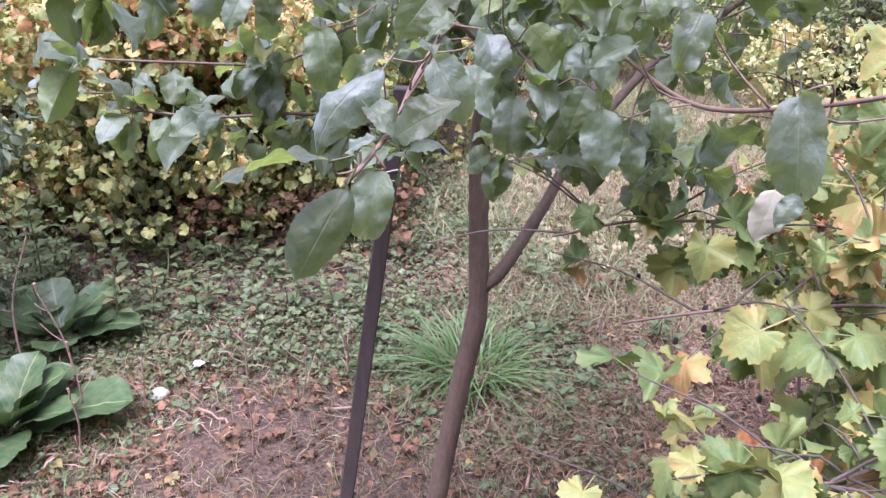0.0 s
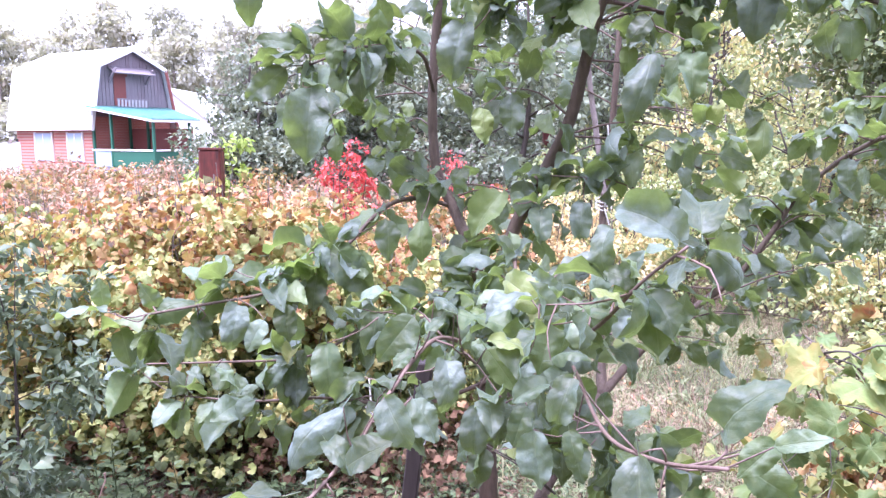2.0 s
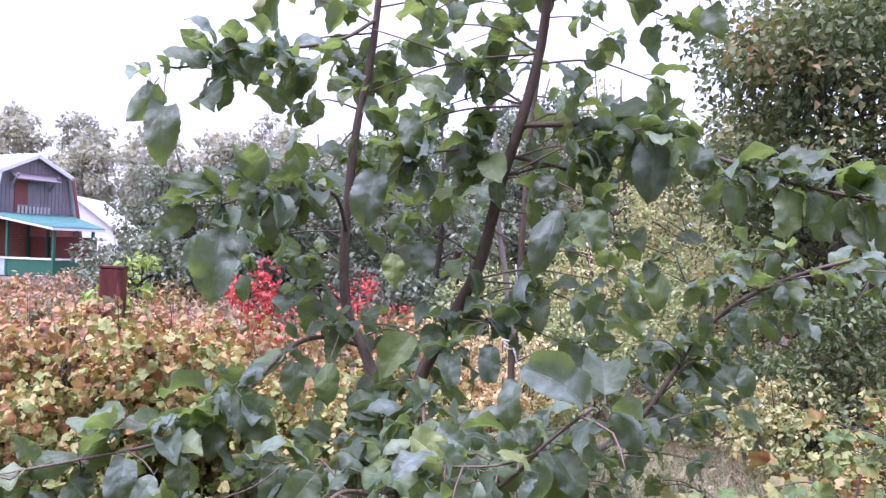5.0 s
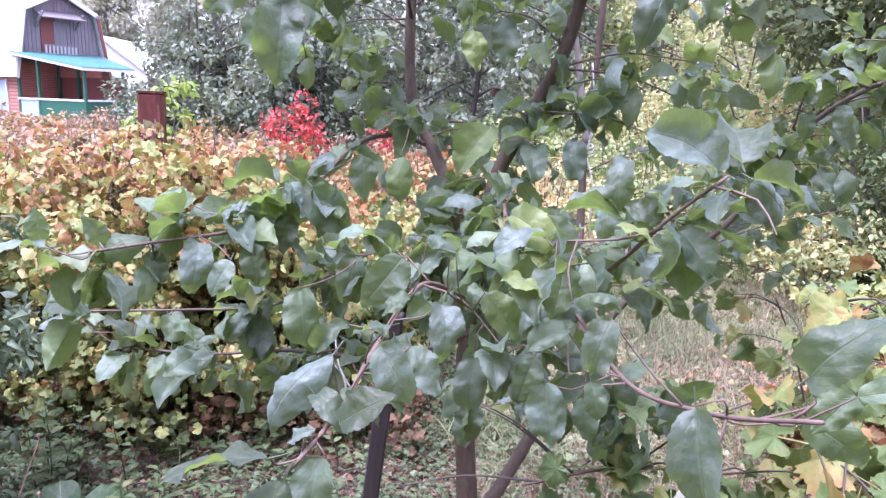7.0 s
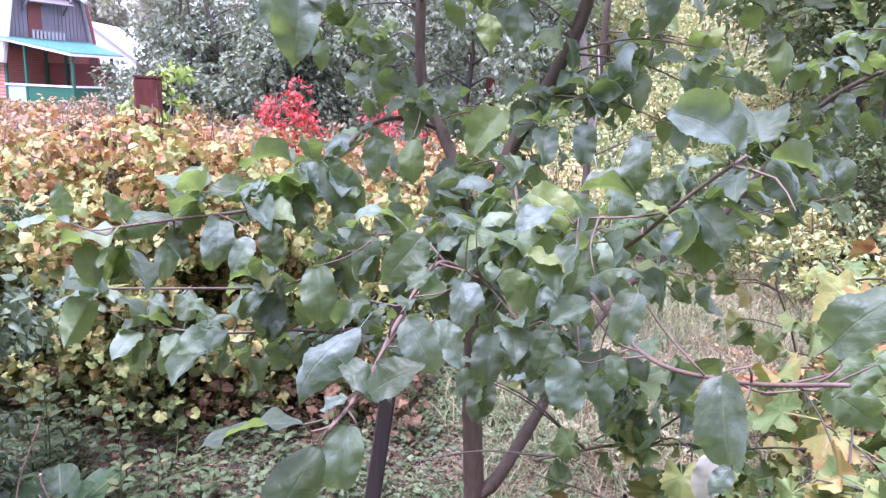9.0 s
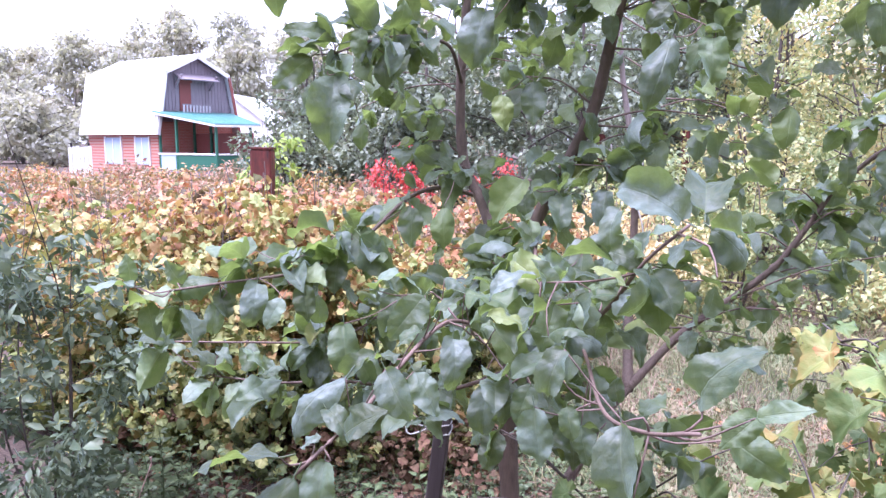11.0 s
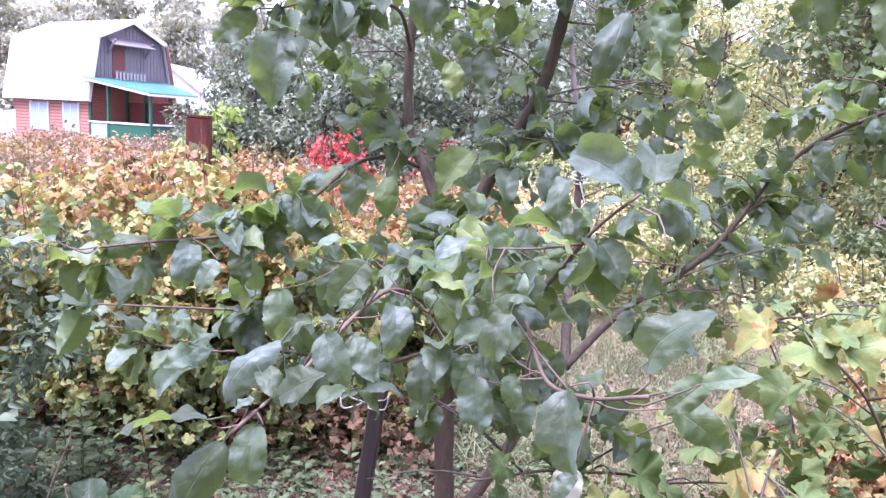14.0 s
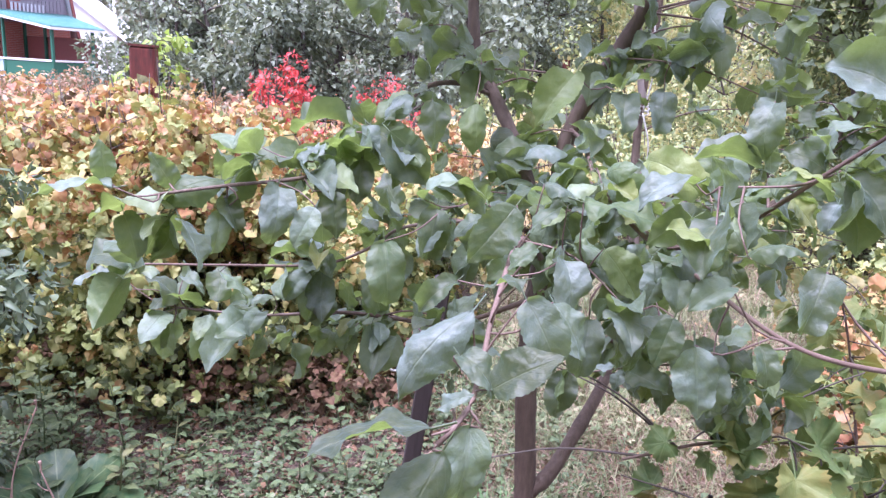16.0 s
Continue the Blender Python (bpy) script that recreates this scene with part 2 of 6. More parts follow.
# ---- materials ----
class Nodes:
    def __init__(self, name):
        self.mat = bpy.data.materials.new(name)
        self.mat.use_nodes = True
        self.t = self.mat.node_tree
        self.bsdf = self.t.nodes["Principled BSDF"]
        self.out = self.t.nodes["Material Output"]

    def add(self, kind, **kw):
        n = self.t.nodes.new(kind)
        for k, v in kw.items():
            n.inputs[k.replace("_", " ")].default_value = v
        return n

    def link(self, a, b):
        self.t.links.new(a, b)

    def noise(self, scale, detail=4, rough=0.55, coord=None):
        n = self.add("ShaderNodeTexNoise", Scale=scale, Detail=detail, Roughness=rough)
        self.link(coord if coord is not None else self.place(), n.inputs["Vector"])
        return n.outputs["Fac"]

    def place(self):
        return self.add("ShaderNodeNewGeometry").outputs["Position"]

    def local(self):
        return self.add("ShaderNodeTexCoord").outputs["Object"]

    def math(self, op, a, b=None, c=None, clamp=False):
        n = self.add("ShaderNodeMath")
        n.operation, n.use_clamp = op, clamp
        for i, v in enumerate((a, b, c)):
            if v is None:
                continue
            if isinstance(v, (int, float)):
                n.inputs[i].default_value = v
            else:
                self.link(v, n.inputs[i])
        return n.outputs[0]

    def ramp(self, fac, stops, smooth=False):
        n = self.add("ShaderNodeValToRGB")
        el = n.color_ramp.elements
        while len(el) < len(stops):
            el.new(0.5)
        for e, (p, c) in zip(el, stops):
            e.position, e.color = p, (*c, 1)
        if smooth:
            n.color_ramp.interpolation = "EASE"
        self.link(fac, n.inputs["Fac"])
        return n.outputs["Color"]

    def mix(self, fac, a, b, mode="MIX"):
        n = self.add("ShaderNodeMix")
        n.data_type, n.blend_type = "RGBA", mode
        for s, v in (("Factor", fac), ("A", a), ("B", b)):
            if isinstance(v, (int, float)):
                n.inputs[s].default_value = v
            elif isinstance(v, tuple):
                n.inputs[s].default_value = (*v, 1)
            else:
                self.link(v, n.inputs[s])
        return n.outputs["Result"]

    def bump(self, height, strength=0.3, dist=0.01):
        n = self.add("ShaderNodeBump", Strength=strength, Distance=dist)
        self.link(height, n.inputs["Height"])
        self.link(n.outputs["Normal"], self.bsdf.inputs["Normal"])

    def set(self, **kw):
        for k, v in kw.items():
            s = self.bsdf.inputs[k.replace("_", " ")]
            if isinstance(v, (int, float, tuple)):
                s.default_value = (*v, 1) if isinstance(v, tuple) and len(v) == 3 else v
            else:
                self.link(v, s)
        return self


def leaf_material(name, stops, each, patch=0.5, patch_scale=1.2, veins=None, vein_strength=0.5, glow=0.3, rough=0.5, sheen=0.0, edge=None, grain=60, spec=0.5, through=None, ior=1.45, mottle=0.0, relief=0.3, bloom=0.0, rise=None):
    """Foliage: a hue for each leaf, drifting over the plant; veins, blotches and some light through the blade.
    each: whether every leaf is an object of its own."""
    n = Nodes(name)
    rnd = n.add("ShaderNodeObjectInfo").outputs["Random"] if each else n.add("ShaderNodeNewGeometry").outputs["Random Per Island"]
    drift = n.noise(patch_scale, 2)
    drift = n.math("MULTIPLY_ADD", drift, 2.6, -0.8, True)
    f = n.math("ADD", n.math("MULTIPLY", rnd, 1 - patch), n.math("MULTIPLY", drift, patch))
    if mottle:
        f = n.math("ADD", f, n.math("MULTIPLY_ADD", n.noise(26, 3), 2 * mottle, -mottle), None, True)
    if rise:                             # the upper shoots have turned further than the lower ones
        low, high, share = rise
        sepz = n.add("ShaderNodeSeparateXYZ")
        n.link(n.place(), sepz.inputs[0])
        up = n.math("DIVIDE", n.math("SUBTRACT", sepz.outputs["Z"], low), high - low, None, True)
        f = n.math("ADD", f, n.math("MULTIPLY_ADD", up, share, -0.5 * share), None, True)
    col = n.ramp(f, stops)
    blot = n.noise(grain, 3)
    col = n.mix(n.math("MULTIPLY_ADD", blot, 0.9, -0.22, True), col, n.mix(0.5, col, (0.35, 0.33, 0.12)), "MIX")
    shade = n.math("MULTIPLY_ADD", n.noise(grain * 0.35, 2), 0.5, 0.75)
    col = n.mix(1.0, col, n.ramp(shade, [(0.0, (0.0, 0.0, 0.0)), (1.0, (1.0, 1.0, 1.0))]), "MULTIPLY")
    uvn = n.add("ShaderNodeUVMap")
    sep = n.add("ShaderNodeSeparateXYZ")
    n.link(uvn.outputs["UV"], sep.inputs[0])
    u = n.math("ABSOLUTE", n.math("SUBTRACT", sep.outputs["X"], 0.5))
    height = blot
    if veins == "feather":
        rib = n.math("SUBTRACT", 1.0, n.math("MULTIPLY", u, 34.0), None, True)
        w = n.math("SINE", n.math("MULTIPLY", n.math("SUBTRACT", sep.outputs["Y"], n.math("MULTIPLY", u, 0.7)), 40.0))
        side = n.math("MULTIPLY", n.math("POWER", n.math("MULTIPLY_ADD", w, 0.5, 0.5), 14.0), 0.45)
        v = n.math("MAXIMUM", n.math("MULTIPLY", rib, 2.6), side)
    elif veins == "palm":
        ang = n.math("ARCTAN2", n.math("SUBTRACT", sep.outputs["X"], 0.5), n.math("SUBTRACT", sep.outputs["Y"], 0.42))
        w = n.math("COSINE", n.math("MULTIPLY", ang, 6.0))
        v = n.math("POWER", n.math("MULTIPLY_ADD", w, 0.5, 0.5), 22.0)
    else:
        v = None
    if v is not None:
        col = n.mix(n.math("MULTIPLY", v, vein_strength), col, n.mix(0.6, col, (0.5, 0.56, 0.3)))
        height = n.math("SUBTRACT", n.math("MULTIPLY", blot, 1.1), n.math("MULTIPLY", v, 0.16))
    if edge:
        dx = n.math("MULTIPLY", u, 2.1)
        dy = n.math("MULTIPLY", n.math("ABSOLUTE", n.math("SUBTRACT", sep.outputs["Y"], 0.45)), 2.1)
        rim = n.math("SQRT", n.math("ADD", n.math("MULTIPLY", dx, dx), n.math("MULTIPLY", dy, dy)))
        rim = n.math("ADD", n.math("MULTIPLY", rim, 1.5), n.math("MULTIPLY_ADD", n.noise(grain * 0.5, 3), 1.6, -1.8), None, True)
        col = n.mix(n.math("MULTIPLY", rim, n.math("MULTIPLY_ADD", rnd, 0.9, 0.1)), col, edge)
    if bloom:                            # a dusty whitish film in patches, thicker on some leaves
        film = n.math("MULTIPLY_ADD", n.noise(24, 5, 0.7), 2.4, -0.75, True)
        some = n.math("MULTIPLY_ADD", n.math("FRACT", n.math("MULTIPLY", rnd, 7.31)), 1.6, -0.55, True)
        n.set(Base_Color=n.mix(n.math("MULTIPLY", n.math("MULTIPLY", film, some), bloom), col, (0.37, 0.45, 0.44)))
    else:
        n.set(Base_Color=col)
    n.set(Roughness=rough)
    n.bsdf.inputs["Specular IOR Level"].default_value = spec
    n.bsdf.inputs["IOR"].default_value = ior
    if sheen:
        n.set(Sheen_Weight=sheen, Sheen_Roughness=0.45, Sheen_Tint=(0.68, 0.92, 0.95))
    n.bump(height, relief, 0.003)
    tr = n.add("ShaderNodeBsdfTranslucent")
    n.link(n.mix(0.75, col, through) if through else n.mix(1.0, col, (1.0, 1.0, 0.7), "MULTIPLY"), tr.inputs["Color"])
    mx = n.add("ShaderNodeMixShader", Fac=glow)
    n.link(n.bsdf.outputs[0], mx.inputs[1])
    n.link(tr.outputs[0], mx.inputs[2])
    n.link(mx.outputs[0], n.out.inputs["Surface"])
    return n.mat


def both(name, *a, **kw):
    """The same foliage for single leaves and for joined ones."""
    return leaf_material(name, *a, each=True, **kw), leaf_material(name + "_mass", *a, each=False, **kw)


def bark(name, dark, light, scale=60, rough=0.8, stretch=(1, 1, 0.25), strength=0.5):
    n = Nodes(name)
    mp = n.add("ShaderNodeMapping", Scale=stretch)
    n.link(n.local(), mp.inputs["Vector"])
    a = n.noise(scale, 6, 0.6, mp.outputs[0])
    b = n.noise(scale * 0.12, 3)
    col = n.mix(a, dark, light)
    col = n.mix(n.math("MULTIPLY_ADD", b, 1.4, -0.4, True), col, n.mix(0.5, col, light))
    n.set(Base_Color=col, Roughness=rough)
    n.bump(a, strength, 0.004)
    return n.mat


def painted(name, colour, rough=0.5, wear=0.15, metal=0.0, scale=8.0, second=None):
    n = Nodes(name)
    a, b = n.noise(scale, 5, coord=n.local()), n.noise(scale * 9, 4, coord=n.local())
    col = n.mix(n.math("MULTIPLY", a, wear * 2), colour, second or tuple(c * 0.55 for c in colour))
    col = n.mix(n.math("MULTIPLY", b, wear), col, tuple(min(1, c * 1.3) for c in colour))
    n.set(Base_Color=col, Roughness=rough, Metallic=metal)
    n.bump(b, 0.15, 0.004)
    return n.mat


APPLE = [(0.0, (0.015, 0.033, 0.022)), (0.35, (0.03, 0.062, 0.036)), (0.6, (0.052, 0.098, 0.044)), (0.78, (0.1, 0.162, 0.054)), (0.9, (0.19, 0.25, 0.065)), (1.0, (0.34, 0.33, 0.1))]
apple_leaf, apple_mass = both("apple_leaf", APPLE, patch=0.12, veins="feather", vein_strength=0.1, glow=0.42, rough=0.54, sheen=0.3, grain=110, spec=0.7, ior=1.55, through=(0.31, 0.42, 0.085), mottle=0.06, relief=0.6, bloom=0.75)
CURRANT = [(0.0, (0.05, 0.1, 0.035)), (0.3, (0.11, 0.185, 0.06)), (0.55, (0.2, 0.27, 0.09)), (0.72, (0.29, 0.31, 0.1)), (0.86, (0.42, 0.29, 0.11)), (0.95, (0.44, 0.15, 0.07)), (1.0, (0.16, 0.06, 0.035))]
currant_leaf, currant_mass = both("currant_leaf", CURRANT, patch=0.3, patch_scale=3.0, veins="palm", vein_strength=0.16, glow=0.3, rough=0.55, edge=(0.5, 0.3, 0.09), grain=80, mottle=0.3, relief=0.8)
YELLOW = [(0.0, (0.035, 0.05, 0.02)), (0.14, (0.11, 0.155, 0.055)), (0.38, (0.29, 0.33, 0.105)), (0.56, (0.47, 0.42, 0.16)), (0.72, (0.55, 0.35, 0.15)), (0.86, (0.42, 0.17, 0.085)), (0.95, (0.18, 0.075, 0.045)), (1.0, (0.06, 0.03, 0.02))]
yellow_leaf, yellow_mass = both("yellow_leaf", YELLOW, patch=0.4, patch_scale=3.2, veins="palm", vein_strength=0.15, glow=0.32, rough=0.5, grain=50, mottle=0.2, relief=0.6, rise=(0.5, 1.55, 0.3))
ORANGE = [(0.0, (0.035, 0.03, 0.018)), (0.24, (0.14, 0.14, 0.05)), (0.42, (0.36, 0.28, 0.11)), (0.58, (0.55, 0.33, 0.16)), (0.78, (0.48, 0.18, 0.1)), (0.92, (0.24, 0.08, 0.05)), (1.0, (0.1, 0.035, 0.025))]
orange_leaf, orange_mass = both("orange_leaf", ORANGE, patch=0.4, patch_scale=3.0, glow=0.32, rough=0.5, grain=50, mottle=0.22, relief=0.6)
pink_mass = leaf_material("faded_leaf", [(0.0, (0.05, 0.07, 0.035)), (0.22, (0.16, 0.16, 0.09)), (0.45, (0.3, 0.2, 0.14)), (0.66, (0.5, 0.3, 0.22)), (0.84, (0.5, 0.2, 0.14)), (1.0, (0.22, 0.07, 0.06))], False, patch=0.45, patch_scale=2.2, glow=0.25, rough=0.6, mottle=0.1)
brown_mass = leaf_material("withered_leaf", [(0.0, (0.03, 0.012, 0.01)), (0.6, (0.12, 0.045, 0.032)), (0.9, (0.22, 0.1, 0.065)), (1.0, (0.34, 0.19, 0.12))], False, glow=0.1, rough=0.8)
red_mass = leaf_material("red_leaf", [(0.0, (0.32, 0.025, 0.04)), (0.5, (0.66, 0.05, 0.08)), (1.0, (0.8, 0.2, 0.17))], False, glow=0.35, rough=0.5)
weed_leaf, weed_mass = both("weed_leaf", [(0.0, (0.02, 0.045, 0.022)), (0.5, (0.045, 0.085, 0.04)), (0.8, (0.085, 0.135, 0.06)), (0.93, (0.16, 0.16, 0.07)), (1.0, (0.24, 0.12, 0.06))], patch=0.35, veins="feather", vein_strength=0.25, glow=0.22, rough=0.5)
sapling_mass = leaf_material("sapling_leaf", [(0.0, (0.045, 0.08, 0.05)), (0.5, (0.09, 0.14, 0.085)), (0.85, (0.16, 0.21, 0.13)), (1.0, (0.26, 0.27, 0.14))], False, patch=0.3, glow=0.3, rough=0.45, sheen=0.3)
dark_mass = leaf_material("dark_crown", [(0.0, (0.08, 0.105, 0.08)), (0.5, (0.17, 0.21, 0.15)), (1.0, (0.33, 0.37, 0.26))], False, patch_scale=0.8, glow=0.3, rough=0.4, sheen=0.3)
# distance haze is painted in: pale greys instead of the leaves' own green
hazed_mass = leaf_material("hazed_crown", [(0.0, (0.3, 0.31, 0.27)), (0.5, (0.42, 0.42, 0.37)), (0.85, (0.54, 0.5, 0.43)), (1.0, (0.46, 0.37, 0.32))], False, patch_scale=0.25, patch=0.6, glow=0.5, rough=0.6)
gold_mass = leaf_material("gold_crown", [(0.0, (0.1, 0.15, 0.065)), (0.35, (0.3, 0.38, 0.18)), (0.6, (0.5, 0.5, 0.24)), (0.8, (0.68, 0.56, 0.28)), (1.0, (0.66, 0.42, 0.2))], False, patch_scale=0.7, patch=0.5, glow=0.4, rough=0.5)
rowan_mass = leaf_material("rowan_crown", [(0.0, (0.06, 0.1, 0.045)), (0.55, (0.14, 0.19, 0.085)), (0.8, (0.27, 0.24, 0.11)), (1.0, (0.42, 0.19, 0.1))], False, patch_scale=1.0, patch=0.5, glow=0.35, rough=0.5)
grass_mass = leaf_material("grass_blade", [(0.0, (0.07, 0.12, 0.04)), (0.45, (0.14, 0.2, 0.07)), (0.65, (0.27, 0.25, 0.13)), (1.0, (0.46, 0.34, 0.24))], False, patch_scale=1.5, glow=0.25, rough=0.5)
tuft_blade = leaf_material("tuft_blade", [(0.0, (0.03, 0.085, 0.03)), (0.6, (0.065, 0.16, 0.05)), (1.0, (0.16, 0.26, 0.09))], True, glow=0.25, rough=0.4)
straw_mass = leaf_material("straw", [(0.0, (0.08, 0.04, 0.03)), (0.45, (0.2, 0.115, 0.09)), (0.8, (0.36, 0.24, 0.19)), (1.0, (0.58, 0.46, 0.38))], False, glow=0.1, rough=0.7)
apple_bark = bark("apple_bark", (0.035, 0.022, 0.016), (0.2, 0.14, 0.105), 130, 0.7, strength=1.0)
twig_bark = bark("twig_bark", (0.075, 0.045, 0.034), (0.23, 0.155, 0.125), 120, 0.6)
dark_bark = bark("dark_bark", (0.04, 0.032, 0.027), (0.12, 0.095, 0.08), 50, 0.85)
stake_wood = bark("stake_wood", (0.02, 0.014, 0.014), (0.085, 0.064, 0.06), 90, 0.75, (1, 1, 0.06))
pale_bark = bark("pale_bark", (0.25, 0.22, 0.2), (0.55, 0.5, 0.46), 30, 0.8)
cord = painted("cord", (0.62, 0.6, 0.56), 0.85)


def rusted():
    n = Nodes("rust")
    mp = n.add("ShaderNodeMapping", Scale=(1, 1, 0.12))
    n.link(n.local(), mp.inputs["Vector"])
    a, b = n.noise(42, 5, 0.6, mp.outputs[0]), n.noise(30, 5, coord=n.local())
    col = n.ramp(a, [(0.3, (0.035, 0.008, 0.006)), (0.5, (0.105, 0.018, 0.012)), (0.62, (0.15, 0.028, 0.02)), (0.72, (0.24, 0.09, 0.07))])
    col = n.mix(n.math("MULTIPLY_ADD", b, 1.6, -0.6, True), col, (0.06, 0.016, 0.01))
    n.set(Base_Color=col, Roughness=0.7)
    n.bump(b, 0.3, 0.003)
    return n.mat


rust = rusted()


def soil():
    n = Nodes("soil")
    a, b, c = n.noise(1.3, 4), n.noise(14, 6, 0.65), n.noise(90, 4)
    col = n.ramp(n.math("ADD", n.math("MULTIPLY", a, 0.6), n.math("MULTIPLY", b, 0.4)), [(0.3, (0.014, 0.008, 0.006)), (0.45, (0.03, 0.017, 0.013)), (0.58, (0.052, 0.03, 0.023)), (0.75, (0.11, 0.066, 0.052))])
    col = n.mix(n.math("MULTIPLY_ADD", c, 2.0, -0.7, True), col, n.mix(0.5, col, (0.3, 0.22, 0.15)))
    n.set(Base_Color=col, Roughness=0.95)
    n.bump(n.math("ADD", b, n.math("MULTIPLY", c, 0.4)), 0.8, 0.03)
    return n.mat


soil_mat = soil()


# ---- the ground: one sheet to the horizon ----
def lie(x, y):
    """The ground's height."""
    x, y = np.asarray(x, float), np.asarray(y, float)
    return (0.018 * np.sin(2.1 * x + 0.7) * np.cos(1.7 * y) + 0.012 * np.sin(5.3 * x + 1.9 * y) + 0.008 * np.sin(11.0 * y - 7.0 * x)) * np.exp(-((x * x + (y - 3) ** 2) / 400))


g = np.linspace(-1, 1, 261)
gx = np.sinh(g * 6.2) / np.sinh(6.2) * 400
gy = gx + 2.5
X, Y = np.meshgrid(gx, gy)
gv = np.stack([X, Y, lie(X, Y)], -1).reshape(-1, 3)
gi = (np.arange(260)[:, None] * 261 + np.arange(260)[None]).ravel()
ground = put("ground", tri_mesh("ground", gv, np.vstack([np.stack([gi, gi + 1, gi + 262], -1), np.stack([gi, gi + 262, gi + 261], -1)])), soil_mat)
tagged(ground, "trodden garden ground with dry grass and weeds", "ground", kind="structure")


# ---- far trees and shrubs ----
FAR_LEAF = [small_leaf(0.5, curl=0.3), small_leaf(0.62, curl=0.6, fold=0.5), small_leaf(0.4, curl=0.1)]
CHIP = [chip_leaf(0.6, 0.3), chip_leaf(0.72, 0.6, 0.5), chip_leaf(0.5, 0.1)]
LANCE = [small_leaf(0.3, curl=0.4), small_leaf(0.34, curl=0.8, fold=0.5)]


def woody(name, x, y, height, spread, leaves, leaf_size, crown_mat, bark_mat, label, category, seed, group="", base=0.3, trunk=0.06, stems=1, clumps=60, droop=0.3, shapes=FAR_LEAF, top=1.0, single=None, singles=0, single_size=0.0, up=0.5):
    """A tree or shrub: tapered stems, limbs, and leaves gathered in uneven clumps at the limbs' ends."""
    r = seeded(seed)
    root = thing(name, x, y, float(lie(x, y)), label, category, group)
    centres, wood = [], []
    for s in range(stems):
        a = r.uniform(0, 6.28)
        out = spread * (0.45 if stems > 1 else 0.08)
        foot = np.array([np.cos(a), np.sin(a), 0]) * (0.12 * spread if stems > 1 else 0)
        tip = np.array([np.cos(a) * out, np.sin(a) * out, height * r.uniform(0.8, 0.98) * (0.9 if stems > 4 else 1)])
        mid = foot * 0.5 + tip * 0.5 + np.append(r.normal(size=2) * 0.05 * height, 0)
        line = spline([foot - (0, 0, 0.05), mid, tip], height / 12)
        v, t = tube_arrays(line, trunk, trunk * 0.2, 7, 0.04, seed + s)
        put("trunk" if stems == 1 else "stem", tri_mesh("stem", v, t), bark_mat, root)
        k = max(3, clumps // stems)
        for c in range(k):
            h = base + (1 - base) * (c + r.uniform()) / k
            p0 = line[min(len(line) - 1, int(h * 0.92 * (len(line) - 1)))]
            b = r.uniform(0, 6.28)
            reach = spread * np.sqrt(max(0.05, 1 - abs(2 * (h - base) / (1 - base) - 0.8) ** 2.2 * 0.75 * top)) * r.uniform(0.35, 1.05)
            p1 = np.array([np.cos(b) * reach, np.sin(b) * reach, 0]) + (p0[0], p0[1], p0[2] + reach * up * r.uniform(0.2, 1))
            p1[2] = min(p1[2], height)
            wood.append(tube_arrays(spline([p0, (p0 + p1) / 2 + (0, 0, 0.06 * reach), p1], max(0.05, height / 14)), trunk * 0.32, trunk * 0.06, 5))
            centres.append(p1)
            if reach > 0.5 * spread:
                centres.append(p0 * 0.4 + p1 * 0.6 + r.normal(size=3) * 0.08 * spread)
    v, t = joined(wood)
    tagged(put("branching", tri_mesh("branching", v, t), bark_mat, root), kind="stuff")
    centres = np.array(centres)
    size = r.uniform(0.5, 1.25, len(centres))
    pick = r.choice(len(centres), leaves, p=size ** 2 / (size ** 2).sum())
    rad = spread * 0.24 * size[pick]
    d = unit(r.normal(size=(leaves, 3)))
    p = centres[pick] + d * (rad * r.uniform(0.15, 1.0, leaves) ** 0.5)[:, None] * (1, 1, 0.8)
    p[:, 2] = np.maximum(p[:, 2], 0.05)
    way = unit(d * 0.7 + r.normal(size=(leaves, 3)) * 0.5 + (0, 0, -droop))
    nor = unit(r.normal(size=(leaves, 3)) * 0.75 + d * 0.5 + (0, 0, 0.7))
    ms = frames(p, way, nor, leaf_size * r.uniform(0.6, 1.25, leaves))
    if single is not None:
        near = np.argsort(p[:, 1] + r.normal(size=leaves) * 0.1 * spread)[:singles]
        meshes, one = single
        leaf_parts("leaf", meshes, ms[near], root, seed)
        ms = np.delete(ms, near, 0)
    tagged(put("foliage", scattered("foliage", shapes, ms, seed), crown_mat, root), kind="stuff")
    return root


def backdrop_woods():
    """Birches and aspens behind the plots, with haze put into their colours."""
    r = seeded(5)
    for i in range(34):
        x = -60 + i * 2.9 + r.uniform(-0.8, 0.8)
        h = (13.6 if x < -14 else 11.5) * r.uniform(0.88, 1.12)
        woody("birch_tree", x, 60 + 7 * (i % 2) + r.uniform(-1, 1), h * (1 + 0.1 * (i % 2)), 3.3, 3400, 0.5, hazed_mass, pale_bark, "tall birch with thinning autumn foliage, greyed in colour for haze", "tree", 40 + i, "birches behind the plots", 0.12, 0.13, 1, 44, 0.6, CHIP, up=0.8, top=0.9)
    for i, (x, y, h) in enumerate([(-58, 48, 8), (-44, 50, 7), (-38, 46, 6), (-12, 46, 6), (-6, 40, 6), (2, 42, 7), (10, 40, 7), (18, 38, 8), (26, 36, 9)]):
        woody("broadleaf_tree", x, y, h, 3.6, 3600, 0.4, hazed_mass, dark_bark, "broad garden tree with dense leaves, greyed in colour for haze", "tree", 90 + i, "trees between the plots", 0.08, 0.16, 1, 40, 0.3, CHIP)


backdrop_woods()
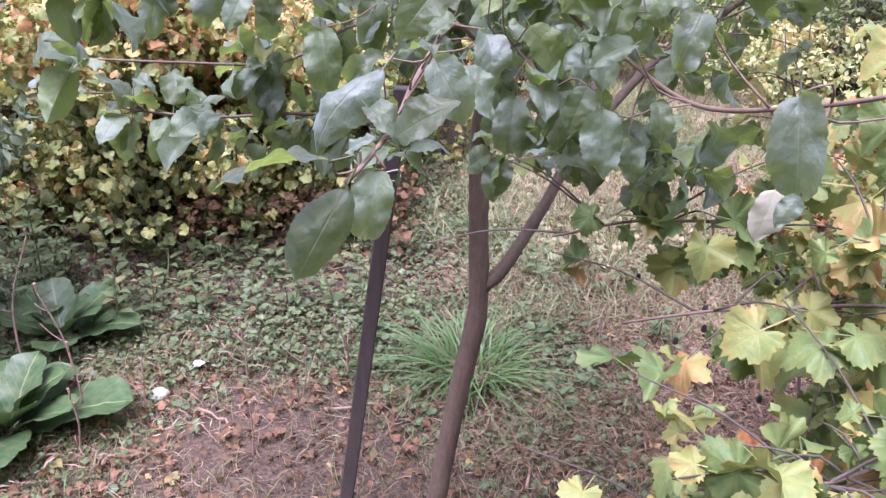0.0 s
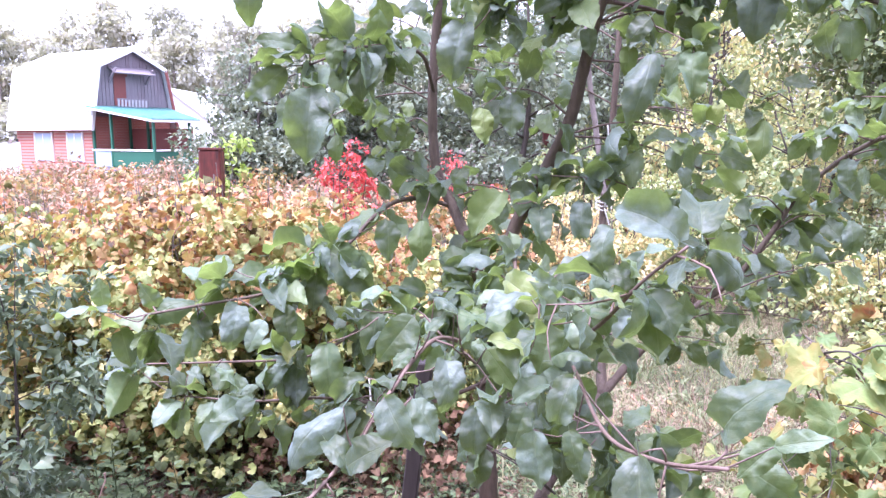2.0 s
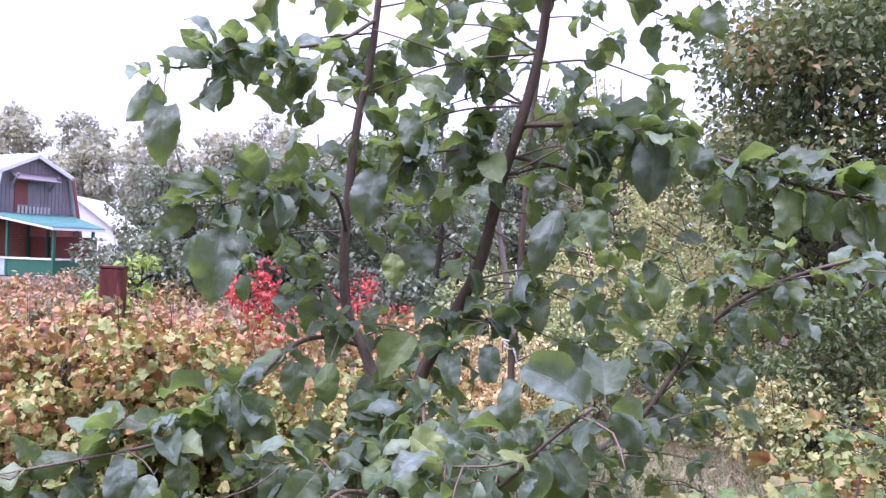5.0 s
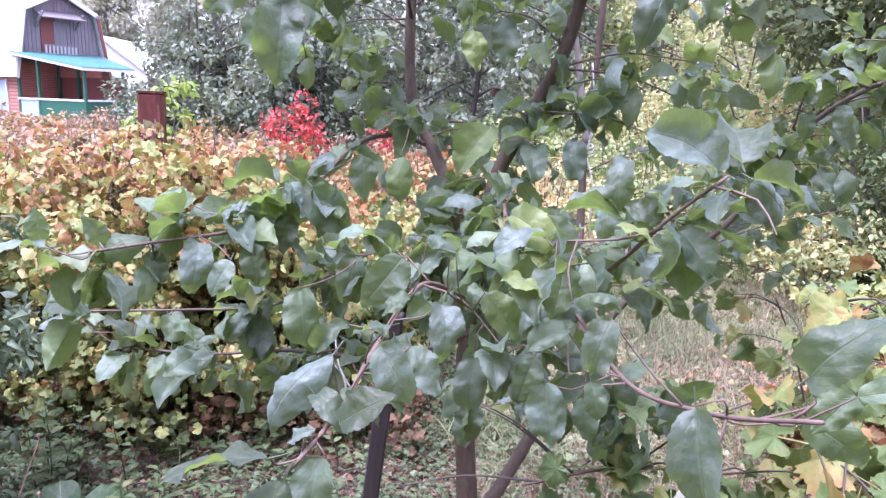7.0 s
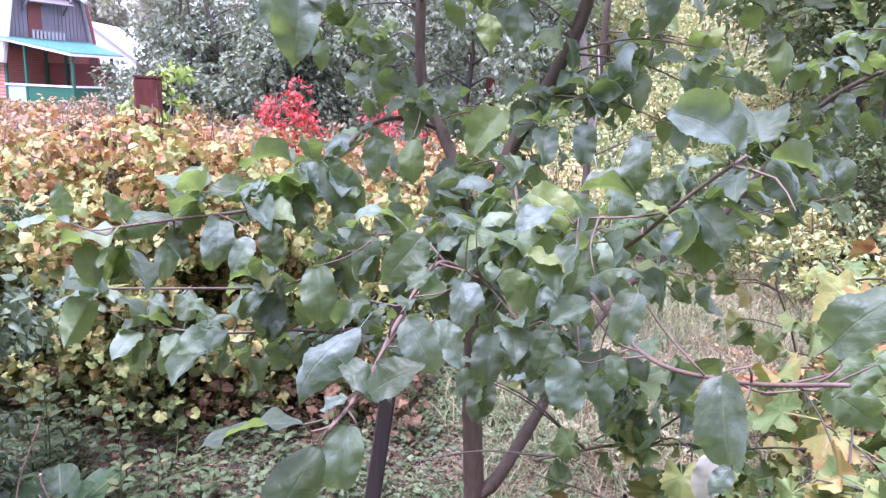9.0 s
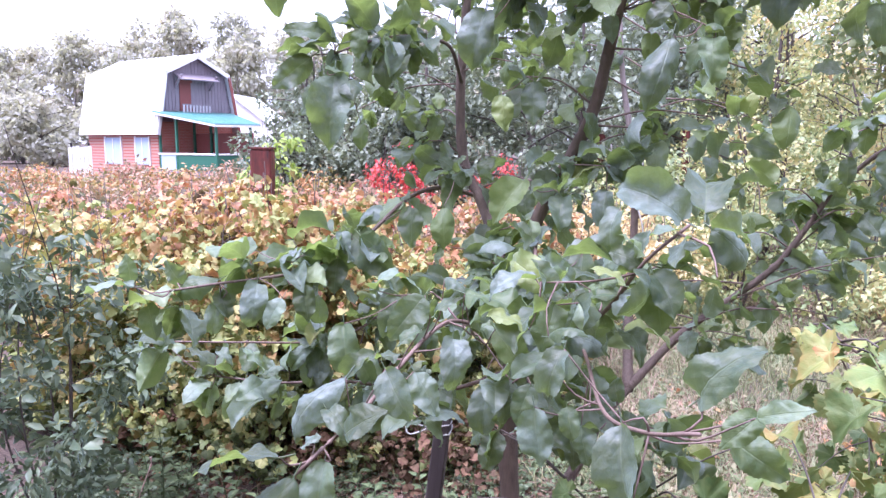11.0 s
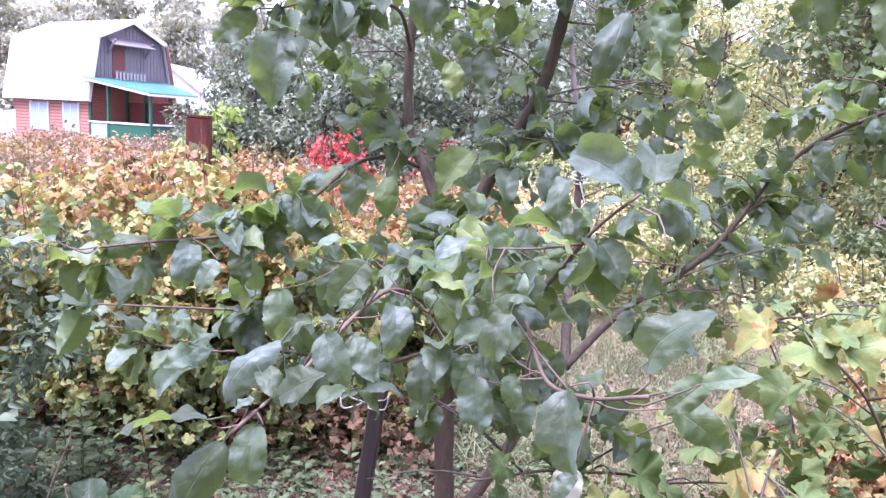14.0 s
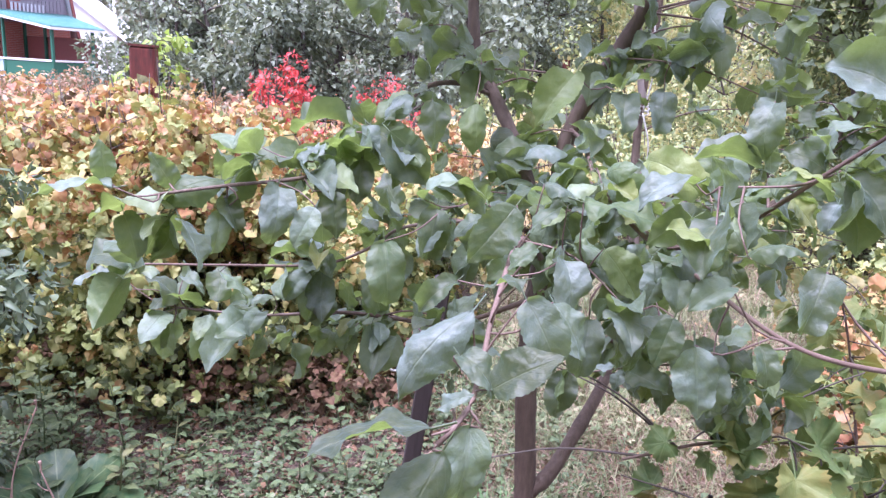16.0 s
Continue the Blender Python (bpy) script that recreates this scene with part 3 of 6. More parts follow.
# added trees, never in view, that cut the low sky light behind the walk
for i, (x, y, h) in enumerate([(-5.4, -3.6, 5.2), (-2.6, -4.6, 5.8), (0.6, -4.4, 5.4), (3.6, -4.6, 5.8), (6.2, -3.0, 5.2), (-7.2, -0.4, 4.4), (7.6, 0.2, 4.6)]):
    woody("blocking_tree", x, y, h, 2.1, 6000, 0.24, dark_mass, dark_bark, "unseen tree added to block low light from behind the camera", "tree", 400 + i, "trees across the plot", 0.05, 0.09, 3, 80, 0.3, CHIP)
# the belt of garden trees beyond the apple tree
woody("plum_tree", -4.2, 13.0, 3.9, 1.5, 10000, 0.115, dark_mass, dark_bark, "dense dark green plum tree behind the bushes", "tree", 11, base=0.1, trunk=0.07, stems=3, clumps=66, shapes=CHIP)
woody("plum_tree", -5.4, 12.9, 3.4, 1.15, 8000, 0.1, dark_mass, dark_bark, "dense dark green plum tree behind the bushes", "tree", 360, base=0.06, trunk=0.06, stems=3, clumps=60, shapes=CHIP)
woody("plum_tree", -2.6, 13.6, 4.3, 1.6, 10000, 0.115, dark_mass, dark_bark, "dense dark green plum tree behind the bushes", "tree", 12, base=0.1, trunk=0.07, stems=3, clumps=66, shapes=CHIP)
woody("plum_tree", -0.6, 12.6, 4.4, 1.6, 9000, 0.115, dark_mass, dark_bark, "dense dark green plum tree behind the bushes", "tree", 13, base=0.08, trunk=0.07, stems=3, clumps=60, shapes=CHIP)
woody("plum_tree", 1.5, 15.0, 6.2, 1.8, 10000, 0.1, dark_mass, dark_bark, "dense dark green plum tree behind the bushes", "tree", 14, base=0.1, trunk=0.07, stems=2, clumps=60, shapes=CHIP)
woody("golden_shrub", 1.0, 10.6, 2.2, 1.0, 4200, 0.075, gold_mass, dark_bark, "tall shrub with pale yellow autumn leaves", "shrub", 15, base=0.05, trunk=0.03, stems=5, clumps=50, shapes=CHIP)
woody("golden_shrub", 2.5, 11.5, 2.9, 1.3, 6000, 0.075, gold_mass, dark_bark, "tall shrub with pale yellow autumn leaves", "shrub", 16, base=0.1, trunk=0.04, stems=5, clumps=60, shapes=CHIP)
woody("golden_shrub", 0.1, 9.2, 1.5, 0.75, 3000, 0.07, gold_mass, dark_bark, "low shrub with pale yellow autumn leaves", "shrub", 17, base=0.05, trunk=0.02, stems=6, clumps=40, shapes=CHIP)
woody("golden_shrub", 3.5, 9.6, 2.7, 1.1, 5500, 0.075, gold_mass, dark_bark, "tall shrub with pale yellow autumn leaves", "shrub", 350, base=0.1, trunk=0.04, stems=5, clumps=60, shapes=CHIP)
for i, (x, y, h) in enumerate([(0.9, 7.6, 1.0), (1.7, 8.2, 1.3), (2.5, 7.4, 1.1), (3.0, 6.4, 0.9), (1.9, 9.4, 1.7), (3.0, 8.4, 1.6), (1.2, 9.0, 1.4)]):
    woody("golden_shrub", x, y, h * 1.2, 0.6, 2600, 0.06, gold_mass, dark_bark, "low shrub with pale yellow autumn leaves", "shrub", 380 + i, "low shrubs along the path", 0.05, 0.015, 6, 40, 0.3, CHIP)
woody("golden_shrub", 4.2, 12.5, 3.6, 1.6, 6000, 0.075, gold_mass, dark_bark, "tall shrub with pale yellow autumn leaves", "shrub", 18, base=0.1, trunk=0.04, stems=4, clumps=60, shapes=CHIP)
woody("rowan_tree", 4.6, 8.0, 6.0, 1.9, 21000, 0.1, rowan_mass, dark_bark, "tall tree with green and rust-brown autumn leaves", "tree", 19, base=0.42, trunk=0.07, stems=3, clumps=120, shapes=CHIP)
woody("rowan_tree", 7.2, 9.6, 6.0, 2.0, 10000, 0.1, rowan_mass, dark_bark, "tall tree with green and rust-brown autumn leaves", "tree", 20, base=0.2, trunk=0.1, stems=2, clumps=80, shapes=LANCE)
woody("elder_shrub", 3.75, 6.9, 2.1, 0.85, 8000, 0.07, rowan_mass, dark_bark, "leafy dark green shrub beside the grass path", "shrub", 21, base=0.03, trunk=0.03, stems=5, clumps=50)
woody("elder_shrub", 5.2, 6.6, 2.6, 1.1, 6000, 0.09, gold_mass, dark_bark, "leafy pale green shrub beside the grass path", "shrub", 22, base=0.03, trunk=0.03, stems=5, clumps=50)
for i, (x, y, h) in enumerate([(2.6, 14.5, 5.6), (4.0, 15.0, 6.0), (5.4, 13.0, 5.4), (6.8, 12.2, 5.4), (0.3, 15.8, 6.0), (6.0, 9.0, 3.0), (5.0, 10.6, 3.6), (1.6, 17.0, 6.2), (3.2, 17.5, 6.6)]):
    woody("plum_tree", x, y, h, 1.6, 8500, 0.1, dark_mass if i in (4, 7) else gold_mass, dark_bark, "leafy garden tree in dull green and yellow", "tree", 330 + i, "trees behind the path", 0.06, 0.06, 3, 60, 0.3, CHIP)
woody("aspen_tree", 2.4, 20.0, 6.6, 1.8, 5000, 0.13, dark_mass, pale_bark, "slender tree with small grey-green leaves", "tree", 23, base=0.2, trunk=0.08, clumps=60)


# ---- the house beyond the gardens ----
def brick_wall():
    n = Nodes("brick_wall")
    b = n.add("ShaderNodeTexBrick", Scale=1.0, Mortar_Size=0.012, Brick_Width=0.26, Row_Height=0.075)
    b.inputs["Color1"].default_value, b.inputs["Color2"].default_value, b.inputs["Mortar"].default_value = (0.36, 0.075, 0.045, 1), (0.44, 0.105, 0.065, 1), (0.44, 0.26, 0.21, 1)
    mp = n.add("ShaderNodeMapping", Rotation=(radians(90), 0, 0))
    n.link(n.local(), mp.inputs["Vector"])
    n.link(mp.outputs[0], b.inputs["Vector"])
    col = n.mix(n.math("MULTIPLY", n.noise(2.0, 4, coord=n.local()), 0.4), b.outputs["Color"], (0.42, 0.2, 0.15))
    n.set(Base_Color=col, Roughness=0.85)
    return n.mat


def grey_boards():
    n = Nodes("grey_boards")
    mp = n.add("ShaderNodeMapping", Scale=(1, 1, 0.06))
    n.link(n.local(), mp.inputs["Vector"])
    a = n.noise(30, 5, 0.6, mp.outputs[0])
    rnd = n.add("ShaderNodeObjectInfo").outputs["Random"]
    col = n.mix(a, (0.13, 0.11, 0.13), (0.36, 0.32, 0.34))
    col = n.mix(n.math("MULTIPLY", rnd, 0.4), col, (0.16, 0.12, 0.13))
    n.set(Base_Color=col, Roughness=0.85)
    return n.mat


brick_mat, board_mat = brick_wall(), grey_boards()
white_roof = painted("white_roof", (0.82, 0.83, 0.84), 0.45, 0.1, 0.0, 2)
turquoise = painted("turquoise_sheet", (0.045, 0.19, 0.17), 0.45, 0.4, 0.0, 1.2, (0.24, 0.36, 0.35))
green_paint = painted("green_paint", (0.02, 0.12, 0.07), 0.5, 0.2)
blue_paint = painted("blue_shutter", (0.4, 0.5, 0.62), 0.6, 0.2)
brown_paint = painted("brown_paint", (0.24, 0.07, 0.055), 0.6, 0.25)
grey_paint = painted("grey_paint", (0.42, 0.4, 0.42), 0.7, 0.25)
white_paint = painted("white_paint", (0.78, 0.77, 0.74), 0.6, 0.2)
dark_inside = painted("dark_inside", (0.03, 0.025, 0.025), 0.9, 0.2)


def house():
    """Local axes: x along the gable from the near corner, y along the ridge away from it."""
    W, L, KNEE, RIDGE = 4.47, 5.86, 5.05, 5.95
    h = thing("house", -20.38, 31.78, 0.0, "small brick summer house with a white gambrel roof", "house", turn=68)
    bm = bmesh.new()
    box(bm, 0, W, 0.0, 0.25, 0, 3.0)
    part("wall", bm, brick_mat, h)
    bm = bmesh.new()
    box(bm, 0.0, 0.25, 0.252, L - 0.252, 0, 2.6)
    part("wall", bm, brick_mat, h).matrix_basis = pose(0, 0, 0)
    bm = bmesh.new()
    box(bm, W - 0.25, W, 0.252, L - 0.252, 0, 2.6)
    part("wall", bm, brick_mat, h)
    bm = bmesh.new()
    box(bm, 0, W, L - 0.25, L, 0, 3.0)
    part("wall", bm, brick_mat, h)
    # attic front of upright boards
    edge = [(0.0, 2.7), (0.38, KNEE - 0.1), (W / 2, RIDGE - 0.1), (W - 0.38, KNEE - 0.1), (W, 2.7)]
    bm = bmesh.new()
    prism(bm, edge, 0.1)
    gable = part("gable", bm, board_mat, h, "gable of weathered grey boards")
    bm = bmesh.new()
    prism(bm, edge, 0.1)
    part("gable", bm, board_mat, h).matrix_basis = pose(0, L - 0.1, 0)

    def top(x):
        return float(np.interp(x, [p[0] for p in edge], [p[1] for p in edge]))
    k = 22
    for i in range(k):
        x0, x1 = 0.08 + (W - 0.16) * i / k, 0.08 + (W - 0.16) * (i + 1) / k - 0.02
        if 1.25 < (x0 + x1) / 2 < 2.1:
            continue
        bm = bmesh.new()
        z0 = 3.02
        hi = min(top(x0), top(x1)) - 0.05
        box(bm, x0, x1, -0.03, -0.003, z0, hi)
        part("board", bm, board_mat, gable)
    # roof: four sheets of standing-seam metal
    o = 0.32
    prof = [(-0.28, 2.08), (0.3, KNEE), (W / 2, RIDGE), (W - 0.3, KNEE), (W + 0.28, 2.08)]
    for (xa, za), (xb, zb) in zip(prof, prof[1:]):
        bm = bmesh.new()
        nx, nz = -(zb - za), (xb - xa)
        q = math.hypot(nx, nz)
        nx, nz = nx / q * 0.05, nz / q * 0.05
        prism(bm, [(xa, za), (xb, zb), (xb + nx, zb + nz), (xa + nx, za + nz)], L + 2 * o)
        sheet = part("roof", bm, white_roof, h, "white sheet-metal roof")
        sheet.matrix_basis = pose(0, -o, 0)
        for j in range(13):
            bm = bmesh.new()
            prism(bm, [(xa + nx, za + nz), (xb + nx, zb + nz), (xb + nx * 1.7, zb + nz * 1.7), (xa + nx * 1.7, za + nz * 1.7)], 0.03)
            part("seam", bm, white_roof, sheet).matrix_basis = pose(0, 0.2 + j * (L + 0.2) / 12, 0)
    for (xa, za), (xb, zb) in zip(prof, prof[1:]):
        bm = bmesh.new()
        q = math.hypot(xb - xa, zb - za)
        ux, uz = (zb - za) / q * 0.16, -(xb - xa) / q * 0.16
        prism(bm, [(xa, za), (xb, zb), (xb + ux, zb + uz), (xa + ux, za + uz)], 0.04)
        part("bargeboard", bm, brown_paint if xa > W / 2 else white_paint, h).matrix_basis = pose(0, -o - 0.045, 0)
    # attic door with its hood and little balcony
    bm = bmesh.new()
    box(bm, 1.3, 2.05, -0.04, -0.004, 3.25, 4.9)
    door = part("door", bm, brown_paint, h, "dark red attic door")
    bm = bmesh.new()
    box(bm, 1.95, 2.6, -0.05, -0.034, 3.4, 4.6)
    part("panel", bm, board_mat, door)
    bm = bmesh.new()
    box(bm, 1.0, 3.2, -0.75, -0.03, 0, 0.06, pose(0, 0, 5.0, 26))
    hood = part("hood", bm, board_mat, h, "grey wooden hood over the attic door")
    for x in (1.05, 3.1):
        bm = bmesh.new()
        box(bm, x - 0.04, x + 0.04, -0.04, 0.04, 0, 0.85, pose(0, -0.05, 4.3, 40))
        part("brace", bm, board_mat, hood)
    bm = bmesh.new()
    box(bm, 1.1, 2.9, -0.5, -0.46, 3.5, 3.56)
    rail = part("balcony_rail", bm, board_mat, h)
    for i in range(9):
        bm = bmesh.new()
        box(bm, 1.12 + i * 0.19, 1.22 + i * 0.19, -0.5, -0.47, 3.16, 3.5)
        part("baluster", bm, grey_paint, rail)
    # shutters on the long wall and by the corner
    for y0, y1 in ((0.7, 1.75), (3.0, 4.3)):
        bm = bmesh.new()
        box(bm, -0.05, -0.004, y0, y1, 0.65, 1.95)
        win = part("window", bm, blue_paint, h, "window closed with pale blue shutters")
        bm = bmesh.new()
        box(bm, -0.075, -0.052, (y0 + y1) / 2 - 0.03, (y0 + y1) / 2 + 0.03, 0.68, 1.92)
        part("batten", bm, white_paint, win)
        for e in (y0 - 0.08, y1):
            bm = bmesh.new()
            box(bm, -0.07, -0.004, e, e + 0.08, 0.6, 2.0)
            part("frame", bm, white_paint, win)
    # the long veranda under its own turquoise roof, falling away from the gable
    D, V0, V1 = 4.3, -0.1, 2.1
    HI, LO = 3.14, 2.5                   # the roof falls from the gable to its outer edge
    near, out = V0 - 0.22, -D - 0.2
    plan = [(near, -0.01, HI), (W, -0.01, HI + 0.02), (V1 + 0.25, out, LO), (near, out, LO)]

    def roof_strip(u0, u1, w0, w1, lift, thick):
        """A piece of the roof between shares of its breadth and of its fall."""
        bm = bmesh.new()
        p = [Vector(q) for q in plan]
        at = [(p[0].lerp(p[1], u)).lerp(p[3].lerp(p[2], u), w) for u, w in ((u0, w0), (u1, w0), (u1, w1), (u0, w1))]
        lo = [bm.verts.new(q + Vector((0, 0, lift))) for q in at]
        hi = [bm.verts.new(q + Vector((0, 0, lift + thick))) for q in at]
        for f in (lo[::-1], hi, *[(lo[k], lo[(k + 1) % 4], hi[(k + 1) % 4], hi[k]) for k in range(4)]):
            bm.faces.new(f)
        return bm
    v = part("veranda_roof", roof_strip(0, 1, 0, 1, 0, 0.04), turquoise, h, "turquoise sheet roof over the veranda")
    for i in range(18):
        part("rib", roof_strip(i / 18 + 0.01, i / 18 + 0.026, 0.003, 0.997, 0.041, 0.03), turquoise, v)
    part("fascia", roof_strip(0, 0.012, 0, 1, -0.09, 0.088), white_paint, v)
    part("fascia", roof_strip(0.013, 1, 0.985, 1, -0.1, 0.098), white_paint, v)
    bm = bmesh.new()
    box(bm, V0, V1, -D, -0.02, 0.0, 0.4)
    part("veranda_floor", bm, board_mat, h)
    for y0, y1, mat in ((-1.9, -0.04, brown_paint), (-D + 0.02, -1.91, brown_paint)):
        bm = bmesh.new()
        box(bm, V1 - 0.1, V1, y0, y1, 0.4, 2.15)
        part("veranda_wall", bm, mat, h)
    for y in (-0.15, -1.4, -D + 0.12):
        for x in (V0 + 0.02, V1 - 0.22):
            bm = bmesh.new()
            box(bm, x, x + 0.1, y - 0.1, y, 0.4, HI - 0.06 + y * (HI - LO) / (D + 0.2))
            part("post", bm, green_paint, h)
    for y0, y1, mat in ((-1.35, -0.2, blue_paint), (-D + 0.15, -1.45, green_paint)):
        bm = bmesh.new()
        box(bm, V0 + 0.04, V0 + 0.08, y0, y1, 0.45, 1.14)
        part("railing", bm, mat, h, "boarded veranda railing")
    bm = bmesh.new()
    box(bm, V0, V0 + 0.12, -D + 0.1, -0.1, 1.15, 1.23)
    part("handrail", bm, white_paint, h)
    bm = bmesh.new()
    box(bm, V0 + 0.1, V1 - 0.1, -D + 0.04, -D + 0.08, 0.45, 1.14)
    part("railing", bm, green_paint, h)
    bm = bmesh.new()
    box(bm, V0 + 0.13, V1, -D, -D + 0.1, 1.15, 1.23)
    part("handrail", bm, white_paint, h)


house()


def white_fence():
    """A short run of whitewashed boards beside the house."""
    f = thing("board_fence", -22.9, 28.75, 0.0, "whitewashed board fence beside the brick house", "fence", turn=38)
    for i in range(6):
        bm = bmesh.new()
        box(bm, i * 0.16, i * 0.16 + 0.145, -0.012, 0.012, 0.1, 1.5 + 0.03 * (i % 3))
        part("board", bm, white_paint, f)
    for x in (0.1, 0.8):
        bm = bmesh.new()
        box(bm, x, x + 0.09, 0.062, 0.15, -0.1, 1.7)
        part("post", bm, dark_inside, f)
    for z in (0.4, 1.2):
        bm = bmesh.new()
        box(bm, 0, 0.94, 0.013, 0.06, z, z + 0.08)
        part("rail", bm, grey_paint, f)


white_fence()


def far_house():
    h = thing("far_house", -23.7, 45.7, -0.5, "distant house with a white gable roof", "house", turn=8)
    bm = bmesh.new()
    prism(bm, [(-2.6, 0), (-2.6, 3.2), (0, 5.2), (2.6, 3.2), (2.6, 0)], 5)
    part("wall", bm, white_paint, h)
    for s in (-1, 1):
        bm = bmesh.new()
        prism(bm, [(0, 5.22), (s * 3.2, 2.75), (s * 3.2, 2.85), (0, 5.36)], 5.6)
        part("roof", bm, white_roof, h).matrix_basis = pose(0, -0.3, 0)
    bm = bmesh.new()
    box(bm, -0.5, 0.5, -0.04, 0.0, 1.2, 2.3)
    part("window", bm, dark_inside, h)


far_house()


# ---- posts among the bushes ----
def iron_post(x, y, z, w, label, lean=0.0):
    p = thing("iron_post", x, y, 0, label, "post", turn=12)
    bm = bmesh.new()
    box(bm, -w / 2, w / 2, -w / 2, w / 2, -0.05, z)
    part("shaft", bm, rust, p, bevel=w * 0.08)
    bm = bmesh.new()
    box(bm, -w * 0.52, w * 0.52, -w * 0.52, w * 0.52, z, z + 0.012)
    part("cap", bm, rust, p)
    p.matrix_basis = pose(x, y, 0, 0, lean, 12)


iron_post(-1.875, 4.22, 1.74, 0.13, "rust-red square iron post standing among the bushes", 1.0)
iron_post(0.22, 12.0, 1.9, 0.12, "rusty iron fence post beside a pale pole")
iron_post(1.55, 12.4, 1.95, 0.1, "slender rusty iron fence post")
pole = thing("pale_pole", 0.36, 11.9, 0, "pale weathered wooden pole", "pole")
v, t = tube_arrays(spline([(0, 0, -0.05), (0.01, 0, 0.9), (0.0, 0, 1.75)], 0.2), 0.04, 0.035, 8)
put("shaft", tri_mesh("shaft", v, t), pale_bark, pole)


# ---- the bushes beyond the tree ----
ROUND = [lobed_leaf(5, k, c, u, 16, 0.26, (1.0,), f, 0.03) for k, c, u, f in ((1, 0.35, 0.5, 0.15), (2, 0.7, 0.3, 0.35), (3, 0.3, -0.3, -0.3), (4, 0.9, 0.6, 0.0), (5, 0.2, 0.2, 0.5))]
ROUND_FINE = [lobed_leaf(5, k, c, u, 26, 0.3, (0.55, 1.0), f, 0.04) for k, c, u, f in ((1, 0.35, 0.5, 0.15), (2, 0.7, 0.3, 0.4), (3, 0.3, -0.4, -0.3), (4, 1.0, 0.7, 0.0), (5, 0.2, 0.2, 0.6), (6, 0.5, -0.2, 0.2))]
round_meshes = []
for s, (v, t, uv) in enumerate(ROUND_FINE):
    me = tri_mesh("leaf", v, t, uv)
    me.materials.append(yellow_leaf)
    round_meshes.append(me)
orange_meshes = []
for s, (v, t, uv) in enumerate(ROUND_FINE):
    me = tri_mesh("leaf", v, t, uv)
    me.materials.append(orange_leaf)
    orange_meshes.append(me)

rows = [(-3.0, 3.9, 1.72), (-2.35, 3.7, 1.72), (-1.85, 3.78, 1.98), (-1.5, 3.62, 1.98), (-1.0, 3.85, 1.55), (-0.62, 4.35, 1.35), (-0.35, 5.1, 1.3)]
for i, (x, y, h) in enumerate(rows):
    woody("currant_bush", x, y, h, 0.54, 3600, 0.05, yellow_mass, dark_bark, "currant bush with yellow-green and orange autumn leaves", "bush", 100 + i, "bushes behind the apple tree", 0.1, 0.008, 9, 76, 0.4, ROUND, 0.6, (round_meshes, 0), 160)
rows = [(-3.5, 4.9, 1.78), (-2.7, 4.8, 1.78), (-1.95, 4.75, 1.8), (-1.2, 4.8, 1.72), (-0.5, 5.8, 1.55)]
for i, (x, y, h) in enumerate(rows):
    woody("currant_bush", x, y, h, 0.58, 3200, 0.048, orange_mass, dark_bark, "currant bush turned orange and pale yellow", "bush", 120 + i, "bushes behind the apple tree", 0.2, 0.008, 9, 70, 0.4, ROUND, 0.6, (orange_meshes, 0), 110)
rows = [(-5.4, 6.6, 1.5), (-4.4, 6.3, 1.55), (-3.4, 6.4, 1.55), (-2.5, 6.3, 1.6), (-1.6, 6.0, 1.2), (-0.7, 6.8, 1.55), (-4.9, 8.4, 1.6), (-3.6, 8.2, 1.65), (-2.3, 8.0, 1.7), (-1.1, 8.3, 1.7), (-0.2, 7.8, 1.4), (-6.6, 8.6, 1.7), (-8.2, 10.5, 1.7), (-6.8, 10.8, 1.75), (-5.4, 10.4, 1.75), (-4.2, 10.6, 1.8), (-3.0, 10.2, 1.8), (-9.5, 12.5, 1.8), (-8.0, 13, 1.85), (-6.4, 12.8, 1.9), (-10.6, 11.0, 1.7), (-12, 14, 1.8), (-10, 15, 1.9), (-8, 15.5, 1.95)]
for i, (x, y, h) in enumerate(rows):
    woody("raspberry_bush", x, y, h * (1.0 if y < 7.5 else 0.9 if y < 10 else 0.8), 0.74 if y < 10 else 0.95, 3600, 0.062 if y < 10 else 0.085, pink_mass if i % 3 else orange_mass, dark_bark, "raspberry thicket with faded pinkish-brown leaves", "bush", 140 + i, "thicket towards the house", 0.25, 0.007, 10, 70, 0.5)
woody("red_vine", -1.62, 6.85, 2.06, 0.42, 1700, 0.052, red_mass, dark_bark, "bright red creeper over a support", "vine", 160, base=0.45, trunk=0.012, stems=4, clumps=26)
woody("red_vine", -0.9, 9.0, 1.85, 0.45, 800, 0.052, red_mass, dark_bark, "bright red creeper over a support", "vine", 161, base=0.5, trunk=0.012, stems=4, clumps=22)
aster_mass = leaf_material("aster", [(0.0, (0.14, 0.17, 0.1)), (0.5, (0.3, 0.24, 0.22)), (0.8, (0.5, 0.3, 0.4)), (1.0, (0.6, 0.2, 0.4))], False, glow=0.3, rough=0.6)
for i, (x, y) in enumerate([(-4.3, 5.7), (-3.6, 5.5), (-5.2, 6.0)]):
    woody("aster_clump", x, y, 1.62, 0.5, 1300, 0.05, aster_mass, dark_bark, "clump of fading purple asters", "flowers", 370 + i, "asters before the thicket", 0.3, 0.005, 10, 50, 0.2)
lime_mass = leaf_material("lime_leaf", [(0.0, (0.2, 0.34, 0.07)), (0.6, (0.36, 0.5, 0.12)), (1.0, (0.55, 0.6, 0.2))], False, glow=0.4, rough=0.5)
